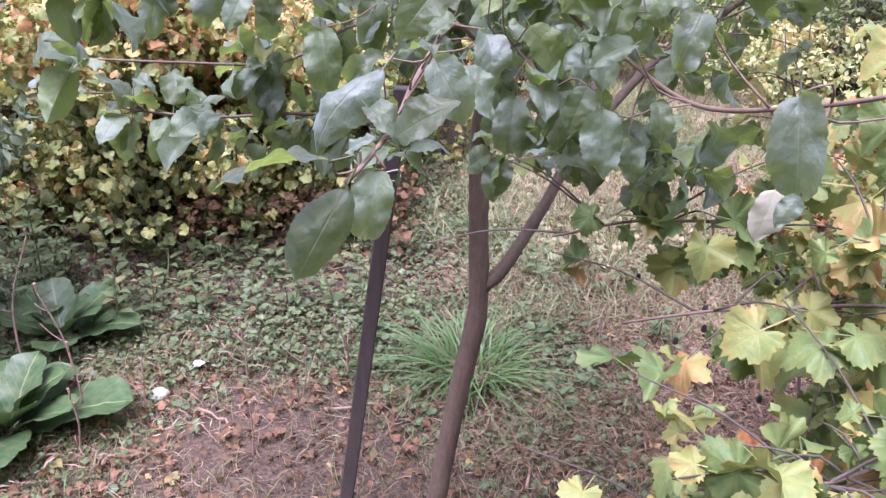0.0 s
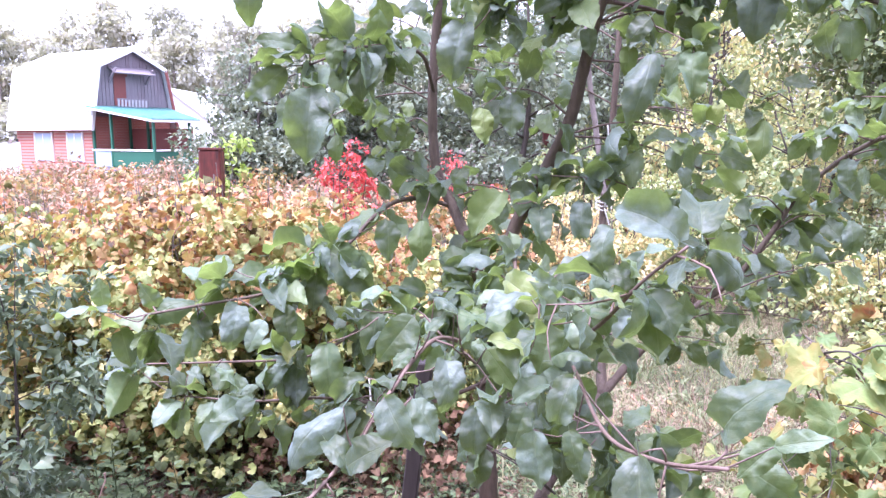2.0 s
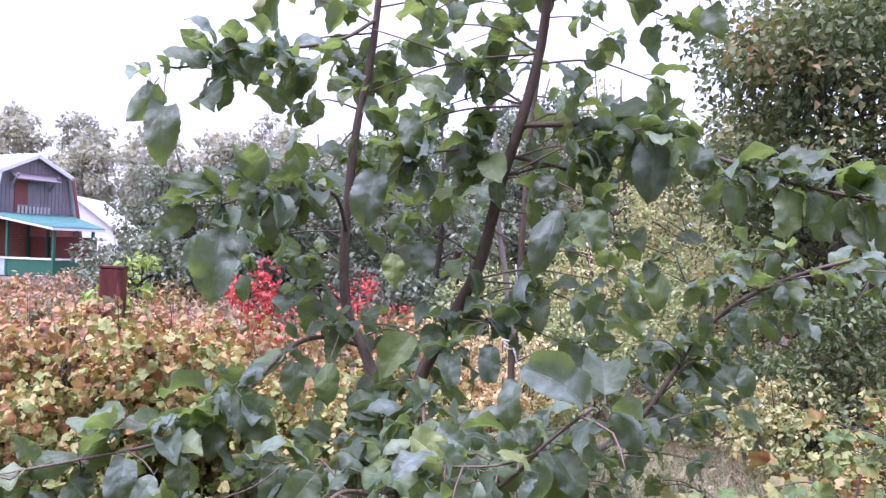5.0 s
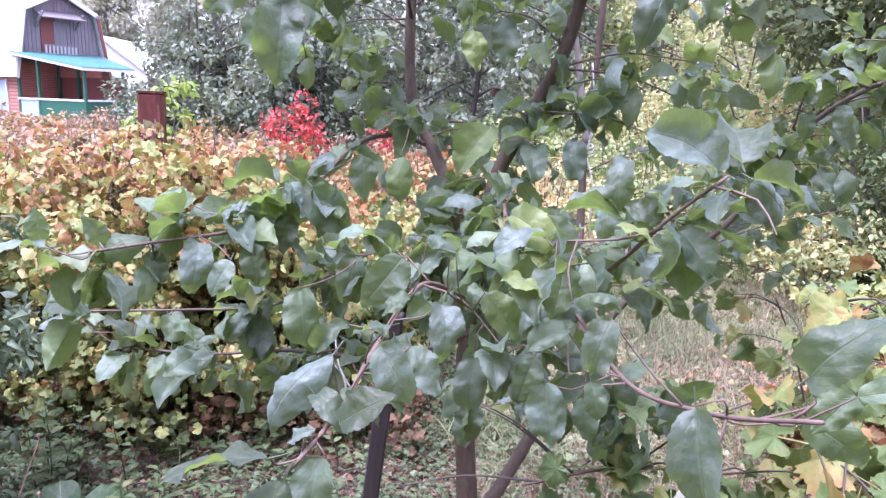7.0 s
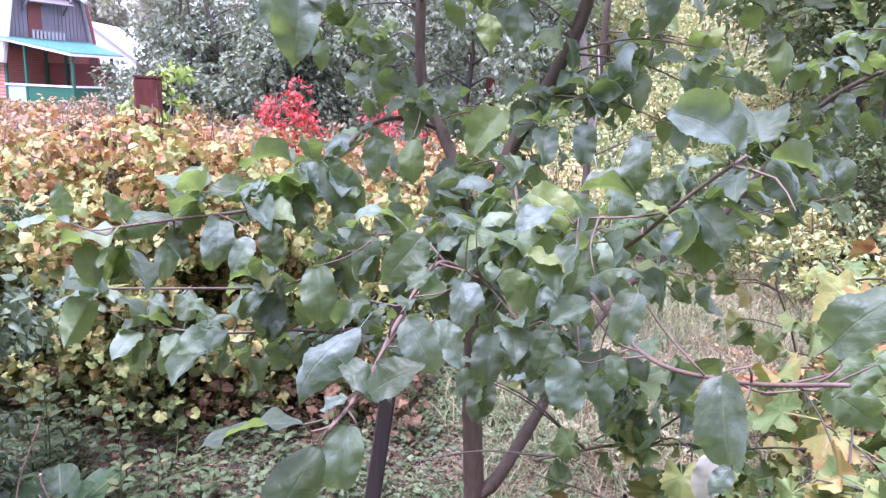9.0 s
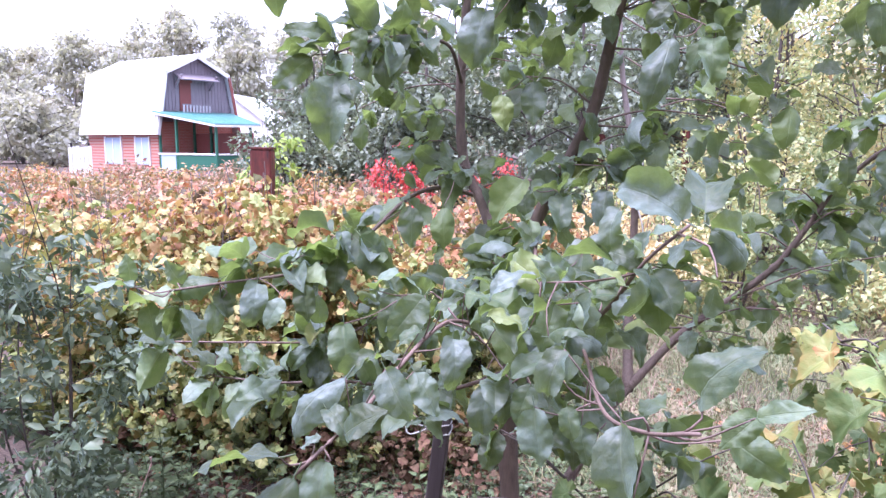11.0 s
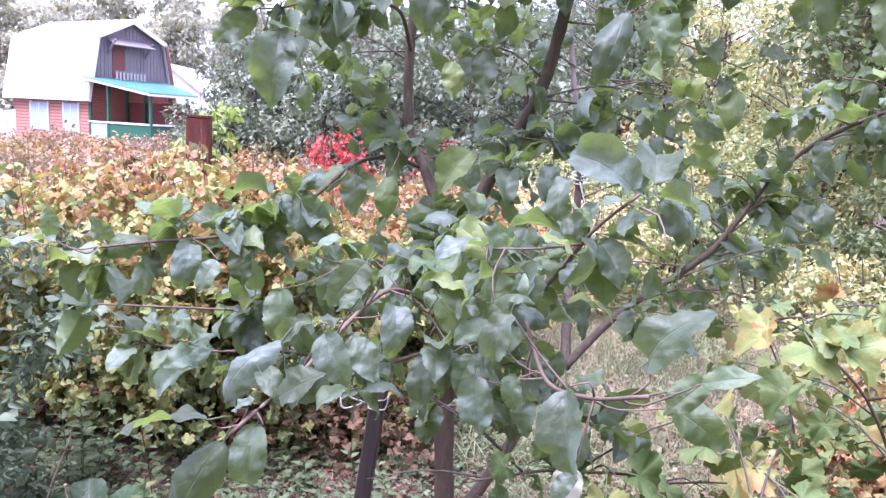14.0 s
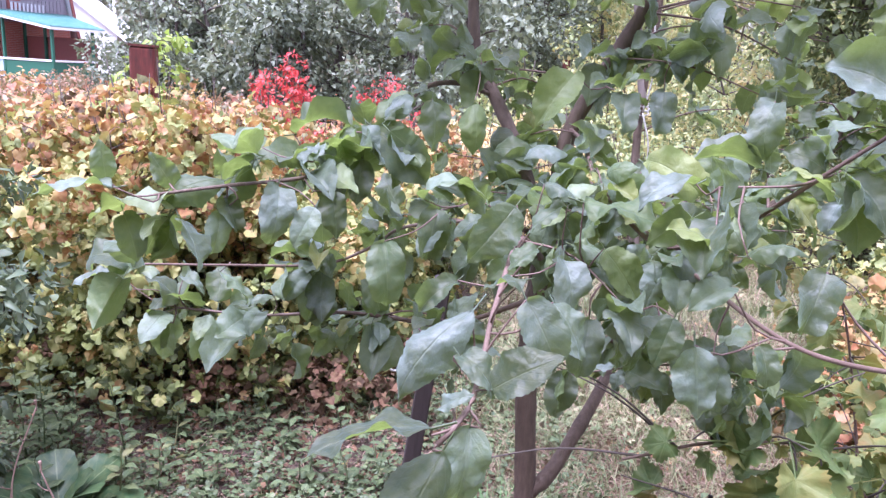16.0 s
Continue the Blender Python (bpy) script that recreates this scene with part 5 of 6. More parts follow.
def apple_tree():
    tree = thing("apple_tree", 0, 0, 0, "young apple tree with large dull green leaves", "tree")
    limbs = [("trunk", TRUNK, 0.026, 0.019), ("limb", LIMB_C, 0.016, 0.007), ("limb", LIMB_L, 0.0145, 0.006), ("limb", LIMB_R, 0.017, 0.004), ("limb", LIMB_S, 0.0125, 0.005), ("branch", SIDE, 0.006, 0.002), ("branch", SIDE_IN, 0.0045, 0.002), ("branch", SIDE_OUT, 0.0045, 0.002), ("branch", ARCH, 0.0055, 0.002), ("branch", UP_L, 0.0045, 0.002), ("branch", TOP_L, 0.0045, 0.002), ("branch", LOW_L, 0.005, 0.0018), ("branch", MID_L, 0.0038, 0.0016), ("branch", NEAR_L, 0.0045, 0.0025), ("branch", NEAR_R, 0.0042, 0.0018), ("branch", TWIG_R, 0.0045, 0.002), ("limb", LIMB_F, 0.0095, 0.005), ("branch", LOW_R, 0.0045, 0.002)]
    lines = []
    for i, (name, pts, r0, r1) in enumerate(limbs):
        line = spline(pts, 0.02)
        v, t = tube_arrays(line, r0, r1, 12 if i < 5 else 8, 0.035, i, 0.55 if pts is LIMB_R else 1.0)
        put(name, tri_mesh(name, v, t), apple_bark if i in (0, 1, 2, 3, 4, 5, 8, 9, 10) else pale_twig if i == 16 else twig_bark, tree)
        lines.append(line)
    r = seeded(77)
    ms, twigs, fine = [], [], []
    plan = [(1, 360, 0.28), (2, 300, 0.22), (3, 300, 0.4), (4, 150, 0.3), (5, 85, 0.15), (6, 40, 0.2), (7, 45, 0.3), (8, 35, 0.2), (9, 45, 0.3), (10, 55, 0.3), (11, 42, 0.4), (12, 40, 0.15), (13, 5, 0.3), (14, 15, 0.15), (15, 20, 0.2), (17, 30, 0.15)]
    for k, count, start in plan:
        line = lines[k]
        if k < 5:                       # side twigs from the limbs carry most of the leaves
            for j in range(count // 11):
                a = r.uniform(start, 1.0)
                i = int(a * (len(line) - 1))
                b = r.uniform(-0.7, 3.84)
                reach = r.uniform(0.1, 0.34)
                end = line[i] + (np.cos(b) * reach, np.sin(b) * reach * 0.7, reach * r.uniform(-0.3, 0.5))
                tw = spline([line[i], (line[i] + end) / 2 + (0, 0, 0.02), end], 0.03)
                fine.append(tw)
                twigs.append(tube_arrays(tw, 0.0025, 0.0012, 5))
                ms.append(spur_leaves(tw, 10, int(r.integers(1e6)), 0.35, 0.068))
        else:
            ms.append(spur_leaves(line, count, 300 + k, start, 0.078))
    # leafy spurs about the fork and the inner ends of the branches
    for k, lo, hi, count in ((0, 0.9, 1.0, 3), (1, 0.0, 0.4, 7), (2, 0.0, 0.35, 5), (12, 0.0, 0.5, 4), (13, 0.05, 0.6, 4), (14, 0.0, 0.6, 8), (15, 0.1, 1.0, 6), (11, 0.1, 0.5, 4), (8, 0.3, 0.8, 2), (17, 0.2, 1.0, 5)):
        line = lines[k]
        for j in range(count):
            i = int(r.uniform(lo, hi) * (len(line) - 1))
            b, reach = r.uniform(0, 6.28), r.uniform(0.06, 0.2)
            end = line[i] + (np.cos(b) * reach, np.sin(b) * reach, reach * r.uniform(-0.4, 0.4))
            tw = spline([line[i], (line[i] + end) / 2 + r.normal(size=3) * 0.012 + (0, 0, 0.012), end], 0.03)
            fine.append(tw)
            twigs.append(tube_arrays(tw, 0.002, 0.001, 5))
            ms.append(spur_leaves(tw, 10, int(r.integers(1e6)), 0.3, 0.066, 0.55))
    ends = np.vstack(lines + fine)
    for b in SET_1 + SET_2 + SET_3 + SET_4 + SET_5 + SET_6 + SET_7 + SET_8 + SET_9:
        far = np.linalg.norm(ends - b[:3], axis=1)
        near = ends[np.argmin(far)]
        if 0.015 < far.min() < 0.2:          # a short spur carries each single leaf
            twigs.append(tube_arrays(spline([near, (near + np.array(b[:3])) / 2 + r.normal(size=3) * 0.008 + (0, 0, -0.006), b[:3]], 0.02), 0.0014, 0.0008, 5))
    v, t = joined(twigs)
    tagged(put("twigwork", tri_mesh("twigwork", v, t), twig_bark, tree), kind="stuff")
    ms = np.vstack(ms)
    foot = ms[:, :3, 3]
    keep = (np.linalg.norm(foot - (0.06, 0.0, 1.75), axis=1) > 0.8) & (foot[:, 1] > 0.84)
    ms = ms[keep]
    order = np.argsort(ms[:, 1, 3])
    leaf_parts("leaf", apple_meshes, ms[order[:190]], tree, 3)
    tagged(put("foliage", scattered("foliage", APPLE_SHAPES, ms[order[190:]], 4), apple_mass, tree), kind="stuff")
    out = np.array((0.1, 0.0, 1.7))
    for i, (bx, by, bz, tx, ty, tz, wide, turn) in enumerate(SET_1 + SET_2 + SET_3 + SET_4 + SET_5 + SET_6 + SET_7 + SET_8 + SET_9):
        b, e = np.array((bx, by, bz)), np.array((tx, ty, tz))
        turn = turn * 0.35 if turn <= 0.5 else turn * 0.92
        nor = unit(turn * unit(out - b) + (1 - turn) * np.array((0, 0, 1.0)) + r.normal(size=3) * 0.12)
        length = np.linalg.norm(e - b) * 1.08
        m = frames(b[None] - 0.2 * (e - b), (e - b)[None], nor[None], length)[0]
        m[:3, 0] *= min(0.92, wide / 0.7)
        put("leaf", apple_meshes[0 if turn < 0 else (0, 3, 7, 1, 6, 2, 8, 9, 4)[i % 9]], None, tree, m=Matrix(m.tolist()))
    m = frames(np.array([[0.263, 0.648, 1.44]]), np.array([[-0.012, -0.003, -0.06]]), np.array([[-0.1, -0.9, 0.4]]), 0.05)[0]
    put("leaf", pale_mesh, None, tree, "dry whitish leaf", m=Matrix(m.tolist()))
    return tree


apple_tree()

# ---- the stakes ----
stake = thing("stake", -0.285, 1.62, 0, "dark square wooden stake leaning beside the apple tree", "stake")
bm = bmesh.new()
vs = box(bm, -0.019, 0.019, -0.019, 0.019, -0.1, 1.27)
for q in bm.verts:
    if q.co.z > 0.5:
        q.co.x += 0.159
        q.co.y += 0.05
bmesh.ops.bisect_plane(bm, geom=bm.verts[:] + bm.edges[:] + bm.faces[:], plane_co=(0, 0, 0.6), plane_no=(0, 0, 1))
part("shaft", bm, stake_wood, stake, bevel=0.003)
lash = thing("cord_lashing", -0.149, 1.663, 1.075, "white cord tied round the dark stake", "cord")
pieces = []
for i in range(2):
    a = np.linspace(0, 6.28, 17)
    sq = 0.0225 / np.maximum(np.abs(np.cos(a)), np.abs(np.sin(a))) ** 0.7
    pieces.append(tube_arrays(np.stack([np.cos(a) * sq, np.sin(a) * sq, -0.008 + i * 0.013 + 0.007 * np.sin(a + 2 * i)], -1), 0.0017, 0.0017, 6))
v, t = joined(pieces)
put("winding", tri_mesh("winding", v, t), cord, lash)
v, t = joined([tube_arrays(spline([(-0.03, -0.02, 0.0), (-0.07, -0.05, 0.03), (-0.1, -0.05, 0.09), (-0.11, -0.04, 0.16)], 0.01), 0.0022, 0.0022, 6), tube_arrays(spline([(-0.03, -0.02, 0.0), (-0.08, -0.04, -0.01), (-0.09, -0.03, 0.04), (-0.12, -0.04, 0.09)], 0.01), 0.0022, 0.0022, 6)])
put("loose_end", tri_mesh("loose_end", v, t), cord, lash)

tie = thing("cord_tie", 0.315, 1.905, 1.635, "white cord knotted round the slim upright limb", "cord")
pieces = [tube_arrays(np.stack([np.cos(a) * 0.021, np.sin(a) * 0.021 + 0.01, 0.01 * i + 0.006 * np.sin(a)], -1), 0.002, 0.002, 6) for i in range(3) for a in [np.linspace(0, 6.28, 15)]]
pieces.append(tube_arrays(spline([(0.0, -0.02, 0.0), (0.02, -0.03, -0.08), (0.02, -0.03, -0.2), (0.05, -0.03, -0.26)], 0.02), 0.002, 0.002, 6))
pieces.append(tube_arrays(spline([(0.0, -0.02, 0.0), (0.012, -0.03, 0.1), (0.0, -0.03, 0.22)], 0.02), 0.002, 0.002, 6))
v, t = joined(pieces)
put("winding", tri_mesh("winding", v, t), cord, tie)


# ---- the currant bush near the camera ----
CURRANT_SHAPES = [lobed_leaf(5, s, c, u, 44, 0.38, (0.35, 0.7, 1.0), f, 0.06) for s, c, u, f in ((11, 0.4, 0.2, 0.3), (12, 0.5, 0.1, 0.6), (13, 0.15, 0.1, 0.15), (14, 0.8, 0.3, 0.0), (15, 0.35, -0.3, -0.3), (16, 0.6, 0.0, 0.9))]
currant_meshes = []
for v, t, uv in CURRANT_SHAPES:
    me = tri_mesh("leaf", v, t, uv)
    me.materials.append(currant_leaf)
    currant_meshes.append(me)


def near_currant():
    bush = thing("currant_bush", 1.05, 1.75, 0, "currant bush with yellowing lobed leaves", "bush")
    org = np.array((1.05, 1.75, 0.0))
    r = seeded(21)
    canes = [
        [(1.0, 1.6, 0), (0.95, 1.25, 0.8), (0.8, 1.02, 1.1), (0.617, 0.98, 1.144), (0.483, 0.98, 1.135), (0.386, 0.96, 1.139), (0.297, 0.95, 1.129), (0.241, 0.97, 1.103)],
        [(1.05, 1.55, 0), (0.95, 1.2, 0.75), (0.7, 0.85, 1.05), (0.45, 0.68, 1.1), (0.33, 0.62, 1.12)],
        [(1.05, 1.5, 0), (0.95, 1.1, 0.7), (0.75, 0.8, 1.0), (0.55, 0.66, 1.08), (0.42, 0.62, 1.02)],
        [(1.0, 1.5, 0), (0.85, 1.1, 0.6), (0.6, 0.85, 0.9), (0.42, 0.78, 0.95), (0.3, 0.76, 0.9)],
        [(1.1, 1.5, 0), (1.0, 1.1, 0.8), (0.8, 0.9, 1.1), (0.62, 0.86, 1.24), (0.5, 0.9, 1.28)],
        [(1.0, 1.6, 0), (0.8, 1.3, 0.75), (0.5, 1.15, 1.15), (0.3, 1.08, 1.22), (0.14, 1.05, 1.2)],
        [(1.1, 1.6, 0), (0.95, 1.3, 0.9), (0.75, 1.1, 1.35), (0.55, 1.05, 1.52)],
        [(1.1, 1.7, 0), (1.05, 1.5, 0.9), (0.95, 1.3, 1.35), (0.8, 1.2, 1.5)],
        [(1.2, 1.8, 0), (1.25, 1.7, 0.8), (1.2, 1.6, 1.3), (1.1, 1.5, 1.45)],
        [(1.0, 1.5, 0), (0.75, 1.1, 0.5), (0.5, 0.8, 0.68), (0.3, 0.7, 0.72), (0.12, 0.72, 0.74)],
        [(1.1, 1.6, 0), (1.0, 1.1, 0.6), (0.8, 0.75, 0.95), (0.62, 0.6, 1.08)],
        [(1.2, 1.9, 0), (1.3, 2.1, 0.7), (1.4, 2.2, 1.2), (1.5, 2.2, 1.4)],
        [(1.1, 1.8, 0), (1.0, 1.9, 0.7), (0.9, 1.9, 1.1), (0.8, 1.85, 1.3)],
        [(1.3, 1.7, 0), (1.5, 1.4, 0.7), (1.5, 1.2, 1.1), (1.4, 1.0, 1.3)],
    ]
    ms, side = [], []
    for i, c in enumerate(canes):
        line = spline(c, 0.03)
        v, t = tube_arrays(line - org, 0.007, 0.002, 7, 0.05, i)
        put("cane", tri_mesh("cane", v, t), twig_bark, bush)
        for j in range(62 if i in (1, 2, 3, 9, 10) else 34 if i == 4 else 26):
            k = int(len(line) * r.uniform(0.4, 1.0)) - 1
            b = r.uniform(0, 6.28)
            reach = r.uniform(0.06, 0.24)
            end = line[k] + (np.cos(b) * reach, np.sin(b) * reach, reach * r.uniform(-0.3, 0.6))
            tw = spline([line[k], (line[k] + end) / 2 + (0, 0, 0.015), end], 0.03)
            side.append(tube_arrays(tw - org, 0.002, 0.001, 5))
            n = 4
            p = tw[r.integers(len(tw) // 2, len(tw), n)]
            d = unit(r.normal(size=(n, 3)) * (0.7, 0.7, 0.2) + (end - line[k]) * 2 + (0, 0, -0.5))
            nor = unit(r.normal(size=(n, 3)) * 0.55 + (-0.05, -0.42, 0.8))
            ms.append(frames(p - org, d, nor, 0.058 * r.uniform(0.35, 1.3, n)))
    v, t = joined(side)
    tagged(put("twigwork", tri_mesh("twigwork", v, t), dark_bark, bush), kind="stuff")
    ms = np.vstack(ms)
    w = ms[:, :3, 3] + org
    ms = ms[(np.linalg.norm(w - (0.1, 0.0, 1.7), axis=1) > 0.55) & (w[:, 2] < 1.62) & (w[:, 0] > 0.17)]
    order = np.argsort(ms[:, 1, 3])
    leaf_parts("leaf", currant_meshes, ms[order[:290]], bush, 8)
    tagged(put("foliage", scattered("foliage", CURRANT_SHAPES, ms[order[290:]], 9), currant_mass, bush), kind="stuff")
    berry = []
    for i in range(40):
        c = np.array([r.uniform(0.3, 0.75), r.uniform(0.92, 1.15), r.uniform(0.98, 1.14)]) - org
        a = np.linspace(0, np.pi, 5)
        berry.append(tube_arrays(np.stack([0 * a, 0 * a, -np.cos(a) * 0.005], -1) + c, 0.0045, 0.003, 6))
    v, t = joined(berry)
    tagged(put("berries", tri_mesh("berries", v, t), dark_inside, bush, "withered black berries"), kind="stuff")


near_currant()


# ---- ground cover ----
def band(r, n, x0, x1, y0, y1):
    return np.stack([r.uniform(x0, x1, n), r.uniform(y0, y1, n)], -1)


def cover(name, shapes, n, area, size, mat, label, category, seed, lay=0.0, keep=None, high=0.0):
    r = seeded(seed)
    q = band(r, n, *area)
    if keep is not None:
        q = q[keep(q[:, 0], q[:, 1], r.uniform(size=len(q)))]
    n = len(q)
    p = np.column_stack([q, lie(q[:, 0], q[:, 1]) + high * r.uniform(size=n)])
    a = r.uniform(0, 6.28, n)
    d = np.stack([np.cos(a), np.sin(a), r.uniform(-0.1, 0.5, n)], -1)
    if lay > 0:                         # flat things
        nor = unit(r.normal(size=(n, 3)) * lay + (0, 0, 1))
    else:                               # blades stand up: their length is z
        d = np.stack([np.cos(a), np.sin(a), 0.0 * a], -1)
        nor = unit(r.normal(size=(n, 3)) * 0.3 + (0, 0, 1))
    ms = frames(p, d, nor, size * r.uniform(0.5, 1.3, n))
    return tagged(put(name, scattered(name, shapes, ms, seed), mat), label, category, kind="stuff")


def patchy(scale, off, cut):
    def f(x, y, u):
        s = np.sin(x * scale + off) + np.sin(y * scale * 1.3 + off * 2) + np.sin((x + y) * scale * 0.7)
        return s * 0.33 + 0.5 + (u - 0.5) * 0.8 > cut
    return f


path_mass = leaf_material("path_weed", [(0.0, (0.05, 0.075, 0.035)), (0.4, (0.14, 0.19, 0.09)), (0.65, (0.29, 0.28, 0.16)), (1.0, (0.5, 0.38, 0.25))], False, patch=0.4, glow=0.22, rough=0.6)
BLADES = [blade(0.035, l) for l in (0.2, 0.6, 1.1)]
cover("grass", BLADES, 26000, (-2.2, 3.5, 0.9, 7.0), 0.075, grass_mass, "thin autumn grass between weeds", "grass", 1, keep=patchy(2.6, 0.4, 0.45))
cover("short_grass", BLADES, 30000, (-1.7, 1.0, 1.2, 2.7), 0.055, grass_mass, "short thin autumn grass among litter", "grass", 21, keep=patchy(3.7, 1.1, 0.3))
cover("far_grass", BLADES, 40000, (-1.0, 6.0, 3.4, 16.0), 0.16, grass_mass, "thin autumn grass along the path", "grass", 2, keep=patchy(1.2, 1.4, 0.35))
cover("dry_meadow", [blade(0.02, l) for l in (0.3, 0.8, 1.5)], 30000, (0.3, 4.2, 3.6, 13.0), 0.2, straw_mass, "pale dry grass standing along the path", "grass", 12, keep=patchy(1.9, 2.2, 0.35))
cover("path_grass", BLADES, 34000, (0.1, 3.2, 2.7, 7.5), 0.13, path_mass, "short grey-green grass on the trodden path", "grass", 14)
STRAW = [blade(0.02, l, 4) for l in (1.5, 2.2, 3.0)]


def straw():
    r = seeded(31)
    n = 34000
    q = np.vstack([band(r, 16000, 0.0, 1.8, 1.9, 3.6), band(r, 15000, -1.6, 2.4, 1.1, 5.0), band(r, 3000, 0.5, 3.5, 4.0, 11.0)])
    p = np.column_stack([q, lie(q[:, 0], q[:, 1]) + r.uniform(0.002, 0.03, n)])
    a = r.uniform(0, 6.28, n)
    d = np.stack([np.cos(a), np.sin(a), r.uniform(-0.1, 0.4, n)], -1)
    shapes = [grid_leaf(0.017, 4, 1, 0, c, 0.02, s, 0.3, 0.05, 0.5, 0.5) for s, c in ((1, 0.4), (2, -1.2), (3, 1.4), (4, 2.0))]
    ms = frames(p, d, unit(r.normal(size=(n, 3)) * 0.6 + (0, 0, 1)), 0.09 * r.uniform(0.3, 1.5, n))
    tagged(put("dry_straw", scattered("dry_straw", shapes, ms, 3), straw_mass), "matted dry straw and withered grass stalks", "straw", kind="stuff")


straw()
CREEP = [lobed_leaf(3, s, 0.2, 0.3, 8, 0.1, (1.0,)) for s in (31, 32)]
cover("creeping_weeds", CREEP + CHIP, 36000, (-2.6, 0.6, 2.3, 5.0), 0.024, weed_mass, "low carpet of small green weeds", "weeds", 4, lay=0.55, keep=patchy(3.1, 2.0, 0.42), high=0.06)
cover("creeping_weeds", CREEP + CHIP, 26000, (0.1, 3.5, 3.3, 10.0), 0.04, path_mass, "low carpet of small green weeds", "weeds", 5, lay=0.45, keep=patchy(2.3, 0.3, 0.3), high=0.05)
cover("fallen_leaves", ROUND, 11000, (-2.2, 2.2, 1.1, 5.0), 0.026, brown_mass, "fallen withered brown leaves", "leaves", 6, lay=0.9, high=0.03)
cover("creeping_weeds", CREEP + CHIP, 9000, (-2.2, 0.7, 1.1, 2.4), 0.022, weed_mass, "scattered small green weeds among litter", "weeds", 17, lay=0.6, keep=patchy(4.3, 0.6, 0.5), high=0.04)
cover("creeping_weeds", CREEP + CHIP, 4200, (-1.7, -0.2, 2.4, 3.5), 0.026, weed_mass, "low carpet of small green weeds", "weeds", 15, lay=0.45, keep=patchy(5.1, 1.0, 0.3), high=0.07)
cover("fallen_leaves", ROUND, 700, (0.5, 3.2, 2.6, 7.0), 0.03, orange_mass, "fallen peach and orange leaves on the path", "leaves", 16, lay=0.7, high=0.04)
cover("fallen_leaves", ROUND, 1000, (0.75, 2.3, 3.1, 5.2), 0.036, orange_mass, "heaps of fallen orange leaves beside the path", "leaves", 22, lay=0.8, keep=patchy(3.3, 0.9, 0.5), high=0.06)
cover("fallen_leaves", ROUND, 260, (-2.2, 2.2, 1.3, 5.0), 0.035, orange_mass, "fallen orange leaves on the soil", "leaves", 7, lay=0.5, high=0.02)
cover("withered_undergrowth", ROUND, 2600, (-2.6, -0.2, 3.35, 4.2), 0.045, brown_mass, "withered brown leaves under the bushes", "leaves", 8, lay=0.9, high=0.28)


def grass_tuft():
    r = seeded(8)
    n = 290
    a, q = r.uniform(0, 6.28, n), np.sqrt(r.uniform(size=n)) * 0.15
    p = np.stack([np.cos(a) * q, np.sin(a) * q, 0 * q], -1)
    a2 = a + r.normal(size=n) * 0.5
    d = np.stack([np.cos(a2), np.sin(a2), 0 * a2], -1)
    ms = frames(p, d, unit(r.normal(size=(n, 3)) * 0.2 + (0, 0, 1)), 0.215 * r.uniform(0.6, 1.25, n))
    tuft = thing("grass_tuft", 0.1, 2.4, 0, "thick tuft of long fresh green grass", "grass tuft")
    meshes = []
    for lean in (0.6, 1.0, 1.5, 2.1):
        me = tri_mesh("blade", *blade(0.032, lean, 6))
        me.materials.append(tuft_blade)
        meshes.append(me)
    leaf_parts("blade", meshes, ms, tuft, 2)


grass_tuft()
BROAD = [grid_leaf(0.68, 12, 6, 0.12, c, 0.025, s, 0.5, 0.14, 0.6, 0.15, 0.05, 0.006) for s, c in ((51, 0.5), (52, 0.9), (53, 0.3))]
broad_mat = leaf_material("broad_leaf", [(0.0, (0.016, 0.055, 0.026)), (1.0, (0.036, 0.1, 0.042))], True, veins="feather", vein_strength=0.2, glow=0.2, rough=0.4, grain=40)
broad_meshes = []
for v, t, uv in BROAD:
    me = tri_mesh("leaf", v, t, uv)
    me.materials.append(broad_mat)
    broad_meshes.append(me)


def rosette(x, y, size, n, seed):
    r = seeded(seed)
    plant = thing("broadleaf_plant", x, y, 0.02, "low rosette of large smooth green leaves", "plant", "broad-leaved plants by the border")
    for i in range(n):
        a = i * 2.4 + r.uniform(0, 0.4)
        up = 0.22 + 1.2 * (i / n) ** 1.3
        d = np.array([[np.cos(a), np.sin(a), up]])
        m = frames(np.zeros((1, 3)) + (0, 0, 0.02 * i / n), d, np.array([[-np.cos(a) * 0.5, -np.sin(a) * 0.5, 1.0]]), size * (1.1 - 0.5 * i / n) * r.uniform(0.85, 1.1))
        put("leaf", broad_meshes[int(r.integers(3))], None, plant, m=Matrix(m[0].tolist()))


rosette(-1.4, 1.95, 0.29, 14, 1)
rosette(-1.5, 2.5, 0.27, 9, 2)
NETTLE = [grid_leaf(0.5, 6, 2, 0.3, c, 0.03, s, 0.9, 0.15) for s, c in ((61, 0.3), (62, 0.7))]
nettle_meshes = []
for v, t, uv in NETTLE:
    me = tri_mesh("leaf", v, t, uv)
    me.materials.append(weed_leaf)
    nettle_meshes.append(me)


